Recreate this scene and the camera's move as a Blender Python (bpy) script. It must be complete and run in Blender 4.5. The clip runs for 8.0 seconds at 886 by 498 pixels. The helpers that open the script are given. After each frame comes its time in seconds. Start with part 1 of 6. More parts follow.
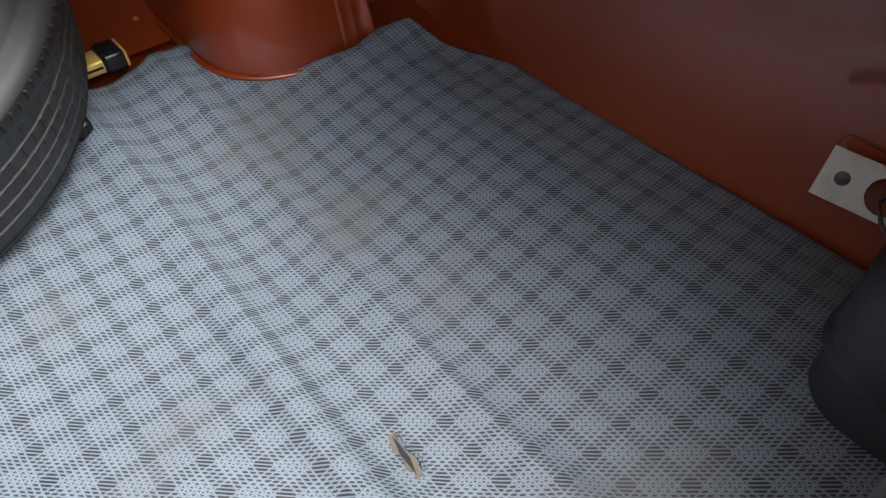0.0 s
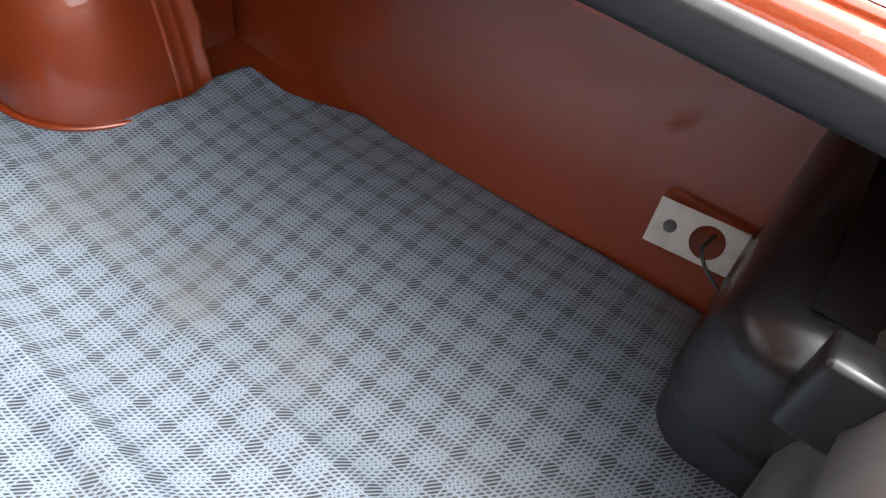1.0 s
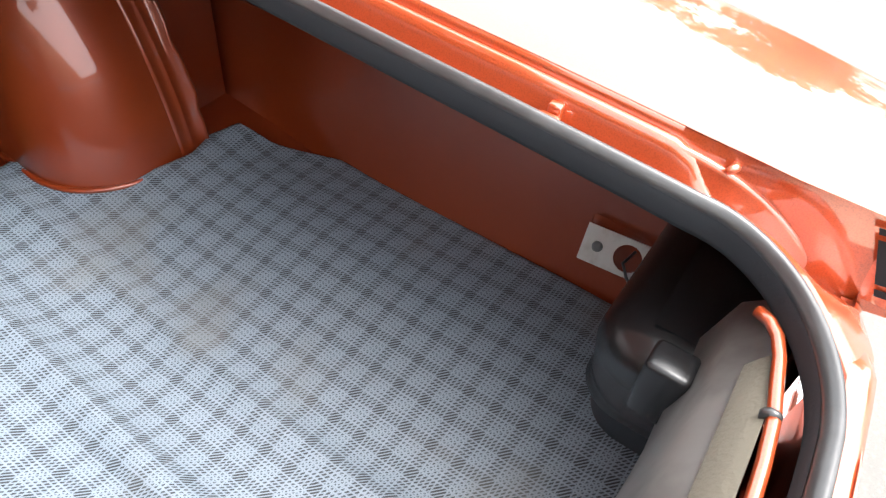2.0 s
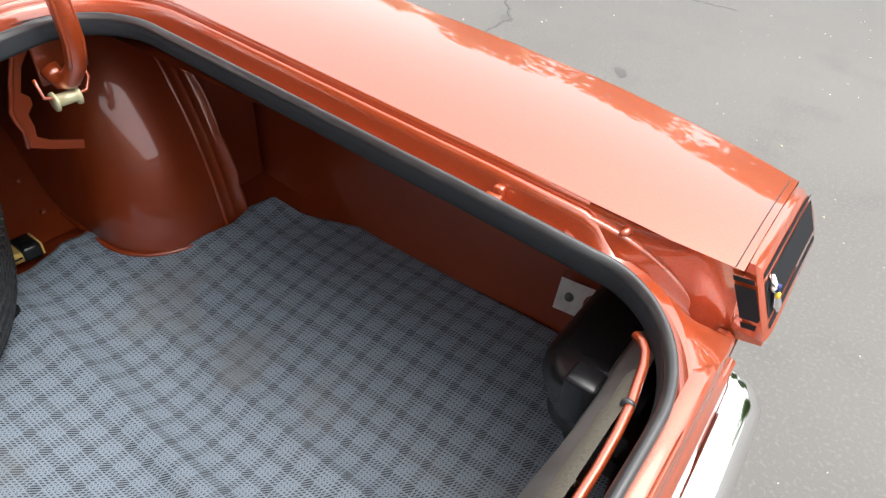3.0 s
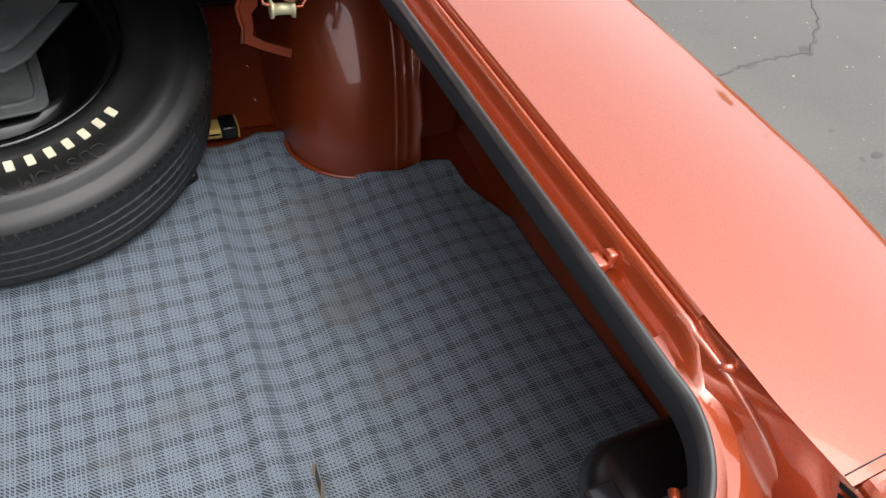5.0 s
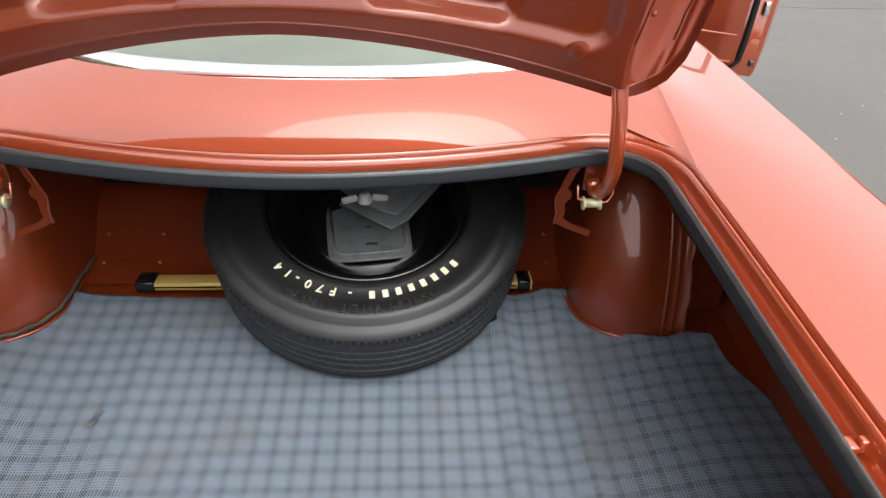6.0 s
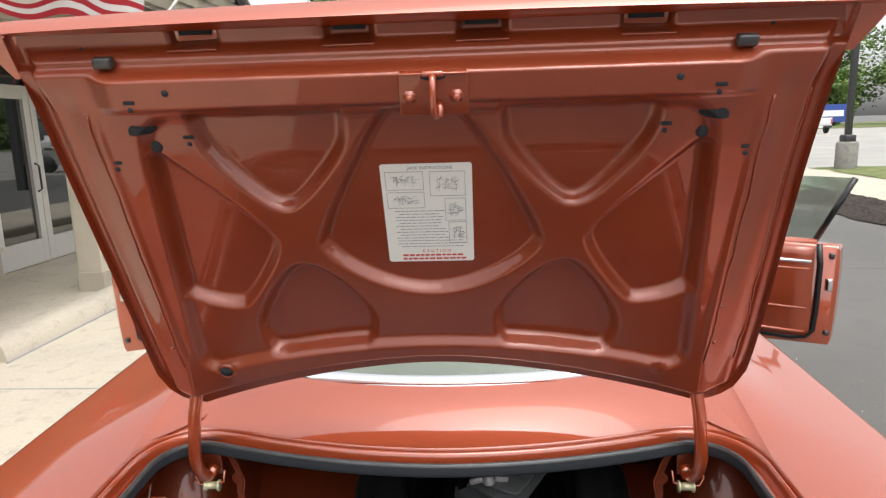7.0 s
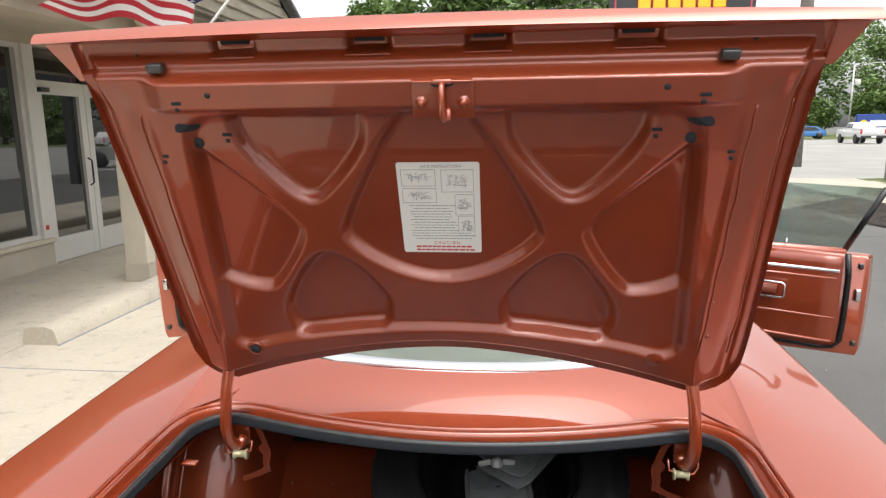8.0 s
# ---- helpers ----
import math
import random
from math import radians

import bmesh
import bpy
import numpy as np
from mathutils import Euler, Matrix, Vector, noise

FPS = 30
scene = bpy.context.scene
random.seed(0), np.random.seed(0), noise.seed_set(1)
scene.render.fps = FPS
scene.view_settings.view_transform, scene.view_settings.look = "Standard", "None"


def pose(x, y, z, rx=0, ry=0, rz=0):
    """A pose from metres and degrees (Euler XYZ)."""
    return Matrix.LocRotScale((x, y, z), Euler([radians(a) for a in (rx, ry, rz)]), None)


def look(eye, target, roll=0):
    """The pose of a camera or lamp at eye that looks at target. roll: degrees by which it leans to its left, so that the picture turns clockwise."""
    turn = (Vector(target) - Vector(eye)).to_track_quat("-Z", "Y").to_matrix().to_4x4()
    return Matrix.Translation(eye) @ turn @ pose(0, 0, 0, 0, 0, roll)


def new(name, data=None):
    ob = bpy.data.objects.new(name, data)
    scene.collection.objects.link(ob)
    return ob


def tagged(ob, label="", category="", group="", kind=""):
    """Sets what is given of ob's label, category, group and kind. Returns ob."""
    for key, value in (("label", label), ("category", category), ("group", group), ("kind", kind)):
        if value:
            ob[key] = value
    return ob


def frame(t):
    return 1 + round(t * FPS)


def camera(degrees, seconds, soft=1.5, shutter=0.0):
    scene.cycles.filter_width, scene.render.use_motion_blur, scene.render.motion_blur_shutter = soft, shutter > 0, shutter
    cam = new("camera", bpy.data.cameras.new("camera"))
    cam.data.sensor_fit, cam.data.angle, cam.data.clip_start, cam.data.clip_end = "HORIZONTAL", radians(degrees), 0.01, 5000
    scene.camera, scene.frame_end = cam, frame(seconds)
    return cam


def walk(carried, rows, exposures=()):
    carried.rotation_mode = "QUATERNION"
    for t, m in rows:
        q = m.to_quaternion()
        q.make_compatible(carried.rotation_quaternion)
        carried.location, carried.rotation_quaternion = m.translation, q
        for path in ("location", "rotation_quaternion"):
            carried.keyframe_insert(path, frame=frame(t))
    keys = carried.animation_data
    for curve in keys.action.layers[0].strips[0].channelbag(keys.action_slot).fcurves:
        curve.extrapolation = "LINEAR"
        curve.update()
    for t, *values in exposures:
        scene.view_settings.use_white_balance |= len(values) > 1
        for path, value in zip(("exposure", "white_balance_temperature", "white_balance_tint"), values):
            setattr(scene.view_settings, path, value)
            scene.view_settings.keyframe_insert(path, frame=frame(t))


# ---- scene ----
cam = camera(69.1, 8.0, soft=1.35)
PATH = [
    (0, (0.259, 0.318, 0.907), (1.126, 1.333, -0.583), -0.6),
    (0.5, (0.278, 0.339, 0.911), (1.425, 1.155, -0.51), 5.9),
    (1, (0.268, 0.344, 0.911), (1.514, 1.071, -0.474), 10.5),
    (1.5, (0.267, 0.334, 0.938), (1.526, 0.976, -0.477), 11.2),
    (1.7, (0.258, 0.32, 0.976), (1.493, 0.98, -0.451), 9.3),
    (2.8, (0.153, 0.192, 1.105), (1.456, 1.07, -0.134), 2.7),
    (3, (0.159, 0.185, 1.118), (1.444, 1.072, -0.132), 3.6),
    (3.5, (0.205, 0.173, 1.121), (1.301, 1.265, -0.146), 7.7),
    (4, (0.171, 0.145, 1.131), (1.135, 1.313, -0.175), 9.3),
    (4.2, (0.158, 0.13, 1.13), (1.119, 1.28, -0.195), 7.2),
    (5.3, (0.302, 0.186, 1.128), (0.911, 1.477, -0.273), 12.0),
    (5.5, (0.277, 0.176, 1.148), (0.709, 1.582, -0.207), 9.3),
    (6, (0.157, 0.043, 1.262), (0.284, 1.715, 0.172), 2.3),
    (6.5, (0.073, -0.104, 1.378), (0.066, 1.748, 0.622), -0.9),
    (6.7, (0.059, -0.145, 1.412), (0.022, 1.774, 0.852), -1.0),
    (7, (0.079, -0.204, 1.452), (-0.036, 1.758, 1.081), -1.7),
    (7.5, (0.117, -0.277, 1.474), (-0.068, 1.7, 1.235), -1.7),
    (8, (0.132, -0.297, 1.45), (-0.097, 1.657, 1.09), -0.7),
]
EXPOSURES = [(0.0, 2.05), (0.5, 2.45), (1.0, 2.9), (1.7, 3.0), (2.8, 2.05), (4.2, 1.5), (5.5, 1.35), (6.0, 1.5), (6.5, 1.4), (7.0, 1.2), (8.0, 1.2)]
walk(cam, [(t, look(eye, target, roll)) for t, eye, target, roll in PATH], EXPOSURES)

# ---- world and sun: a bright, thinly overcast day ----
world = bpy.data.worlds.new("world")
scene.world = world
world.use_nodes = True
wn = world.node_tree
sky = wn.nodes.new("ShaderNodeTexSky")
sky.sky_type, sky.sun_disc = "NISHITA", False
sky.sun_elevation, sky.sun_rotation = radians(70), radians(150)
sky.air_density, sky.dust_density = 1.0, 4.0
pale = wn.nodes.new("ShaderNodeHueSaturation")
pale.inputs["Saturation"].default_value = 0.12
wn.links.new(sky.outputs[0], pale.inputs["Color"])
wn.links.new(pale.outputs[0], wn.nodes["Background"].inputs["Color"])
wn.nodes["Background"].inputs["Strength"].default_value = 0.15
sun = new("sun", bpy.data.lights.new("sun", "SUN"))
sun.data.energy, sun.data.angle, sun.data.color = 0.45, radians(60), (1.0, 0.96, 0.9)
sun.matrix_world = look((1.71, -2.96, 9.40), (0, 0, 0))

# ---- materials ----


def material(name, color, rough=0.5, metal=0.0, coat=0.0, coat_rough=0.03, coat_ior=1.5, spots=(), bump=(), spread=0.0, spec=0.5):
    """Principled material; spots: (scale, colour, low, high) noise stains; bump: (scale, strength, distance); spread: change from piece to piece."""
    m = bpy.data.materials.new(name)
    m.use_nodes = True
    nt, b = m.node_tree, m.node_tree.nodes["Principled BSDF"]
    b.inputs["Roughness"].default_value, b.inputs["Metallic"].default_value = rough, metal
    b.inputs["Coat Weight"].default_value, b.inputs["Coat Roughness"].default_value = coat, coat_rough
    b.inputs["Coat IOR"].default_value = coat_ior
    b.inputs["Specular IOR Level"].default_value = spec
    co = nt.nodes.new("ShaderNodeTexCoord").outputs["Object"]
    base = nt.nodes.new("ShaderNodeRGB").outputs[0]
    base.default_value = (*color, 1)
    for scale, tint, low, high in spots:
        n = nt.nodes.new("ShaderNodeTexNoise")
        n.inputs["Scale"].default_value, n.inputs["Detail"].default_value = scale, 5
        nt.links.new(co, n.inputs["Vector"])
        r = nt.nodes.new("ShaderNodeMapRange")
        r.inputs["From Min"].default_value, r.inputs["From Max"].default_value = low, high
        nt.links.new(n.outputs["Fac"], r.inputs["Value"])
        mix = nt.nodes.new("ShaderNodeMix")
        mix.data_type = "RGBA"
        nt.links.new(r.outputs[0], mix.inputs[0])
        nt.links.new(base, mix.inputs[6])
        mix.inputs[7].default_value = (*tint, 1)
        base = mix.outputs[2]
    if spread:
        info = nt.nodes.new("ShaderNodeObjectInfo").outputs["Random"]
        r = nt.nodes.new("ShaderNodeMapRange")
        r.inputs["To Min"].default_value, r.inputs["To Max"].default_value = 1 - spread, 1 + spread
        nt.links.new(info, r.inputs["Value"])
        hs = nt.nodes.new("ShaderNodeHueSaturation")
        nt.links.new(r.outputs[0], hs.inputs["Value"])
        nt.links.new(base, hs.inputs["Color"])
        base = hs.outputs[0]
    nt.links.new(base, b.inputs["Base Color"])
    normal = None
    for scale, strength, dist in bump:
        n = nt.nodes.new("ShaderNodeTexNoise")
        n.inputs["Scale"].default_value, n.inputs["Detail"].default_value = scale, 4
        nt.links.new(co, n.inputs["Vector"])
        bp = nt.nodes.new("ShaderNodeBump")
        bp.inputs["Strength"].default_value, bp.inputs["Distance"].default_value = strength, dist
        nt.links.new(n.outputs["Fac"], bp.inputs["Height"])
        if normal:
            nt.links.new(normal, bp.inputs["Normal"])
        normal = bp.outputs[0]
    if normal:
        nt.links.new(normal, b.inputs["Normal"])
    return m


PAINT = material("orange_paint", (0.43, 0.066, 0.015), 0.38, 0.40, 1.0, 0.03, 1.95, spots=[(900, (0.30, 0.045, 0.009), 0.45, 0.7)], bump=[(9, 0.05, 0.01)])
# the body orange again, darkened so its colour carries the boot's shade
SHADED_ORANGE = material("shaded_orange_paint", (0.255, 0.040, 0.0095), 0.38, 0.25, 1.0, 0.03, 1.5, spots=[(6, (0.215, 0.029, 0.006), 0.45, 0.75)], bump=[(7, 0.10, 0.008), (24, 0.10, 0.004)])
SEAL = material("black_rubber", (0.028, 0.028, 0.029), 0.32, spec=0.8, spots=[(40, (0.055, 0.055, 0.056), 0.5, 0.8)], bump=[(120, 0.1, 0.002)])
TYRE = material("tyre_rubber", (0.010, 0.010, 0.010), 0.42, spots=[(20, (0.016, 0.016, 0.016), 0.4, 0.7)], bump=[(300, 0.1, 0.001)])
BLACK = material("gloss_black", (0.006, 0.006, 0.006), 0.22, coat=0.5)
PLASTIC = material("black_plastic", (0.009, 0.009, 0.010), 0.27, bump=[(90, 0.12, 0.002)])
# matt black parts, also laid in as painted shade in lid recesses and holes
BLACK_AND_SHADE = material("matt_black_and_shade", (0.02, 0.023, 0.028), 0.85, bump=[(400, 0.2, 0.001)])
CHROME = material("chrome", (0.85, 0.85, 0.86), 0.06, 1.0)
STEEL = material("grey_steel", (0.40, 0.39, 0.375), 0.32, 0.75, spots=[(12, (0.16, 0.15, 0.14), 0.42, 0.68)], bump=[(18, 0.2, 0.006)])
ZINC = material("zinc_plate", (0.52, 0.51, 0.49), 0.45, 0.35, spots=[(60, (0.35, 0.33, 0.3), 0.5, 0.8)])
GREY = material("grey_paint", (0.155, 0.16, 0.16), 0.42, spots=[(30, (0.075, 0.075, 0.075), 0.5, 0.8)], bump=[(60, 0.1, 0.003)])
GOLD = material("yellow_zinc", (0.72, 0.50, 0.15), 0.32, 0.35)
BOARD = material("blue_black_board", (0.026, 0.032, 0.040), 0.8, bump=[(300, 0.15, 0.001)])
SEALER = material("seam_sealer", (0.085, 0.07, 0.05), 0.7, spots=[(60, (0.05, 0.04, 0.03), 0.45, 0.7)])
BRASS = material("pale_zinc", (0.62, 0.58, 0.36), 0.4, 0.4)
WHITE = material("white_trim", (0.85, 0.85, 0.84), 0.3)
CREAM = material("raised_letter", (0.78, 0.72, 0.52), 0.6)
PAPER = material("label_paper", (0.74, 0.73, 0.68), 0.5)
INK = material("ink", (0.25, 0.25, 0.26), 0.6)
REDINK = material("red_ink", (0.55, 0.06, 0.05), 0.6)
ASPHALT = material("asphalt", (0.098, 0.094, 0.087), 0.72, spots=[(0.5, (0.125, 0.119, 0.110), 0.4, 0.7), (3.5, (0.085, 0.082, 0.077), 0.55, 0.8), (90, (0.15, 0.144, 0.132), 0.52, 0.8), (260, (0.07, 0.067, 0.063), 0.58, 0.8)], bump=[(260, 0.4, 0.003)])
CONCRETE = material("concrete", (0.50, 0.445, 0.35), 0.85, spots=[(1.3, (0.38, 0.34, 0.28), 0.45, 0.75), (9, (0.34, 0.30, 0.24), 0.56, 0.78), (40, (0.54, 0.50, 0.43), 0.5, 0.8), (160, (0.25, 0.22, 0.18), 0.62, 0.72)], bump=[(120, 0.3, 0.003)])
GRASS = material("grass", (0.09, 0.13, 0.035), 0.9, spots=[(4, (0.22, 0.19, 0.07), 0.45, 0.7)])
MULCH = material("mulch", (0.028, 0.02, 0.015), 0.95, spots=[(30, (0.06, 0.045, 0.035), 0.5, 0.7)], bump=[(40, 0.8, 0.03)])
LEAF = material("leaves", (0.14, 0.22, 0.055), 0.6, spots=[(1.2, (0.09, 0.155, 0.035), 0.4, 0.7)])
BARK = material("bark", (0.10, 0.08, 0.06), 0.9, bump=[(20, 0.5, 0.02)])


def glass_material(name, tint, rough=0.0):
    m = bpy.data.materials.new(name)
    m.use_nodes = True
    b = m.node_tree.nodes["Principled BSDF"]
    b.inputs["Base Color"].default_value = (*tint, 1)
    b.inputs["Roughness"].default_value = rough
    b.inputs["Transmission Weight"].default_value = 1.0
    b.inputs["IOR"].default_value = 1.45
    return m


FBLUE = material("deep_blue", (0.02, 0.03, 0.14), 0.8)
YELLOW = material("strong_yellow", (0.85, 0.55, 0.03), 0.6)
BACKING = material("worn_backing", (0.15, 0.13, 0.10), 0.9, spots=[(90, (0.06, 0.05, 0.04), 0.5, 0.7)], bump=[(200, 0.5, 0.002)])
TAR = material("crack_filler", (0.085, 0.082, 0.077), 0.9, spots=[(30, (0.12, 0.115, 0.108), 0.5, 0.7)], bump=[(400, 0.4, 0.002)])
TRAY = material("parcel_tray", (0.52, 0.48, 0.44), 0.8, spots=[(5, (0.45, 0.41, 0.37), 0.4, 0.7)])
STRIP = material("felt", (0.11, 0.098, 0.075), 0.95, bump=[(300, 0.4, 0.002)])
GLASS = glass_material("car_glass", (0.66, 0.83, 0.76))


def plaid_material():
    """Woven plaid vinyl: light and dark threads, in dense and thin bands both ways."""
    m = bpy.data.materials.new("plaid_vinyl")
    m.use_nodes = True
    nt, b = m.node_tree, m.node_tree.nodes["Principled BSDF"]
    b.inputs["Roughness"].default_value = 0.55
    co = nt.nodes.new("ShaderNodeTexCoord").outputs["Object"]
    sep = nt.nodes.new("ShaderNodeSeparateXYZ")
    nt.links.new(co, sep.inputs[0])

    def op(kind, a, c=None, d=None):
        n = nt.nodes.new("ShaderNodeMath")
        n.operation = kind
        for i, val in enumerate((a, c, d)):
            if val is None:
                continue
            if isinstance(val, (int, float)):
                n.inputs[i].default_value = val
            else:
                nt.links.new(val, n.inputs[i])
        return n.outputs[0]

    def wave(axis, period, duty, start):
        f = op("FRACT", op("DIVIDE", op("ADD", axis, start), period))
        return op("LESS_THAN", f, duty)

    x, y = sep.outputs[0], sep.outputs[1]
    P, X0, Y0 = 0.0341, 6.8782, 7.0640
    bx, by = wave(x, P, 0.33, X0), wave(y, P, 0.33, Y0)
    tx, ty = wave(x, P / 7, 0.66, X0), wave(y, P / 7, 0.66, Y0)
    twill = wave(op("ADD", x, y), P / 8, 0.56, X0)
    # solid twill where bands cross, broken twill in single bands, sparse dashes elsewhere
    single = op("ADD", op("MULTIPLY", bx, ty), op("MULTIPLY", by, tx))
    open_field = op("MULTIPLY", tx, ty)
    cover = op("MAXIMUM", op("MULTIPLY", bx, by), op("MAXIMUM", op("MINIMUM", single, 1.0), open_field))
    dark = op("MULTIPLY", twill, cover)
    level = op("ADD", op("MULTIPLY", op("MULTIPLY", bx, by), -0.02), op("ADD", op("MULTIPLY", op("ADD", bx, by), 0.085), 0.07))
    dark = op("MINIMUM", op("ADD", op("MULTIPLY", dark, 0.80), level), 1.0)
    noise_t = nt.nodes.new("ShaderNodeTexNoise")
    noise_t.inputs["Scale"].default_value, noise_t.inputs["Detail"].default_value = 7, 6
    nt.links.new(co, noise_t.inputs["Vector"])
    stain = nt.nodes.new("ShaderNodeMapRange")
    stain.inputs["From Min"].default_value, stain.inputs["From Max"].default_value = 0.55, 0.8
    stain.inputs["To Max"].default_value = 0.6
    nt.links.new(noise_t.outputs["Fac"], stain.inputs["Value"])
    mix = nt.nodes.new("ShaderNodeMix")
    mix.data_type = "RGBA"
    nt.links.new(dark, mix.inputs[0])
    mix.inputs[6].default_value = (0.192, 0.234, 0.280, 1)
    mix.inputs[7].default_value = (0.010, 0.013, 0.018, 1)
    mix2 = nt.nodes.new("ShaderNodeMix")
    mix2.data_type = "RGBA"
    nt.links.new(stain.outputs[0], mix2.inputs[0])
    nt.links.new(mix.outputs[2], mix2.inputs[6])
    mix2.inputs[7].default_value = (0.12, 0.112, 0.098, 1)
    nt.links.new(mix2.outputs[2], b.inputs["Base Color"])
    bp = nt.nodes.new("ShaderNodeBump")
    bp.inputs["Strength"].default_value, bp.inputs["Distance"].default_value = 0.25, 0.0005
    nt.links.new(dark, bp.inputs["Height"])
    nt.links.new(bp.outputs[0], b.inputs["Normal"])
    return m


PLAID = plaid_material()

# ---- mesh helpers ----


def finish(ob, mat, smooth=True):
    ob.data.materials.append(mat)
    if smooth:
        ob.data.shade_smooth()
    return ob


def thing(name, place, label, category, group="", kind=""):
    """An empty at a thing's base, tagged."""
    ob = new(name)
    ob.empty_display_size = 0.05
    ob.location = place
    bpy.context.view_layer.update()
    return tagged(ob, label, category, group, kind)


def mesh_of(name, bm):
    me = bpy.data.meshes.new(name)
    bm.normal_update()
    bm.to_mesh(me)
    bm.free()
    return me


def part(name, bm, mat, parent=None, label="", smooth=True, sharp=None):
    """One mesh object; its vertices are given in the world, and it hangs under its thing or part."""
    ob = new(name, mesh_of(name, bm) if isinstance(bm, bmesh.types.BMesh) else bm)
    finish(ob, mat, smooth)
    if sharp is not None:
        ob.data.set_sharp_from_angle(angle=radians(sharp))
    if parent:
        ob.parent = parent
        ob.matrix_parent_inverse = Matrix.Translation(-parent.location)
    return tagged(ob, label)


def grid(f, us, vs, thick=0.0, close_u=False):
    """A sheet through f(u, v); thick > 0 gives it a back that far behind its normal."""
    bm = bmesh.new()
    rows = [[bm.verts.new(f(u, w)) for u in us] for w in vs]
    nu, nv = len(us), len(vs)
    for j in range(nv - 1):
        for i in range(nu - 1 + close_u):
            bm.faces.new((rows[j][i], rows[j][(i + 1) % nu], rows[j + 1][(i + 1) % nu], rows[j + 1][i]))
    if thick:
        bm.normal_update()
        bmesh.ops.solidify(bm, geom=bm.faces[:], thickness=thick)
    return bm


def line(a, b, n):
    return [a + (b - a) * i / (n - 1) for i in range(n)]


def box(a, b, bevel=0.0, segs=2, m=None):
    bm = bmesh.new()
    bmesh.ops.create_cube(bm, size=1)
    for q in bm.verts:
        q.co = Vector([a[k] + (b[k] - a[k]) * (q.co[k] + 0.5) for k in range(3)])
    if bevel:
        bmesh.ops.bevel(bm, geom=bm.edges[:], offset=bevel, segments=segs, profile=0.5, affect="EDGES")
    if m:
        bm.transform(m)
    return bm


def join(*bms):
    out = bms[0]
    for other in bms[1:]:
        me = bpy.data.meshes.new("joined")
        other.to_mesh(me)
        other.free()
        out.from_mesh(me)
        bpy.data.meshes.remove(me)
    return out


def tube(path, r, n=10, closed=False, caps=True, flat=1.0):
    """A round bar along a path; r may be a list; flat squeezes it upright."""
    bm = bmesh.new()
    pts = [Vector(p) for p in path]
    rs = r if isinstance(r, (list, tuple)) else [r] * len(pts)
    rings = []
    side = None
    for i, p in enumerate(pts):
        a = pts[i - 1] if (i or closed) else p
        b = pts[(i + 1) % len(pts)] if (i < len(pts) - 1 or closed) else p
        d = (b - a).normalized()
        if side is None:
            side = d.cross(Vector((0, 0, 1))) if abs(d.z) < 0.95 else d.cross(Vector((0, 1, 0)))
        side = (side - d * side.dot(d)).normalized()
        up = side.cross(d)
        rings.append([bm.verts.new(p + (side * math.cos(t) + up * math.sin(t) * flat) * rs[i]) for t in [2 * math.pi * k / n for k in range(n)]])
    m = len(rings)
    for i in range(m if closed else m - 1):
        for k in range(n):
            bm.faces.new((rings[i][k], rings[i][(k + 1) % n], rings[(i + 1) % m][(k + 1) % n], rings[(i + 1) % m][k]))
    if caps and not closed:
        bm.faces.new(rings[0][::-1])
        bm.faces.new(rings[-1])
    return bm


def spin(profile, n=48, m=None):
    """A turned body: profile of (radius, height) round the z axis."""
    bm = bmesh.new()
    rings = [[bm.verts.new((r * math.cos(2 * math.pi * k / n), r * math.sin(2 * math.pi * k / n), z)) for k in range(n)] for r, z in profile]
    for a, b in zip(rings, rings[1:]):
        for k in range(n):
            bm.faces.new((a[k], a[(k + 1) % n], b[(k + 1) % n], b[k]))
    if m:
        bm.transform(m)
    return bm


def plate(points, depth, m=None, bevel=0.0):
    """A flat plate of that outline in x and y, its top at z = 0."""
    bm = bmesh.new()
    top = bm.faces.new([bm.verts.new((x, y, 0)) for x, y in points])
    if top.normal.z < 0:
        top.normal_flip()
    bm.normal_update()
    bmesh.ops.solidify(bm, geom=[top], thickness=depth)
    zs = [q.co.z for q in bm.verts]
    if max(zs) > 1e-6:
        for q in bm.verts:
            q.co.z -= max(zs)
    if bevel:
        rim = [e for e in bm.edges if all(abs(q.co.z) < 1e-6 for q in e.verts)]
        bmesh.ops.bevel(bm, geom=rim, offset=bevel, segments=2, profile=0.5, affect="EDGES")
    bmesh.ops.recalc_face_normals(bm, faces=bm.faces[:])
    if m:
        bm.transform(m)
    return bm


def smooth01(x):
    x = min(1.0, max(0.0, x))
    return x * x * (3 - 2 * x)


def rounded(points, times=2):
    """A closed outline with its corners cut round."""
    for _ in range(times):
        out = []
        for i, a in enumerate(points):
            b = points[(i + 1) % len(points)]
            out.append((a[0] * 0.75 + b[0] * 0.25, a[1] * 0.75 + b[1] * 0.25))
            out.append((a[0] * 0.25 + b[0] * 0.75, a[1] * 0.25 + b[1] * 0.75))
        points = out
    return points

# ---- ground ----
ground = part("ground", grid(lambda x, y: (x, y, 0.0), [-1500, -60, -20, -0.6, 6, 20, 60, 1500], [-1500, -60, -10, 0, 10, 30, 60, 1500]), ASPHALT)
tagged(ground, "grey asphalt parking lot with stains", "ground", kind="structure")

# ---- the car ----
car = thing("car", (0, 2.5, 0), "burnt orange classic coupe with its boot and doors open", "car")


def skin_z(y):
    """Height of the boot deck's skin along the car."""
    return float(np.interp(y, [0.15, 0.206, 0.45, 0.7, 1.0, 1.6, 3.6], [0.806, 0.811, 0.830, 0.846, 0.864, 0.895, 0.90]))


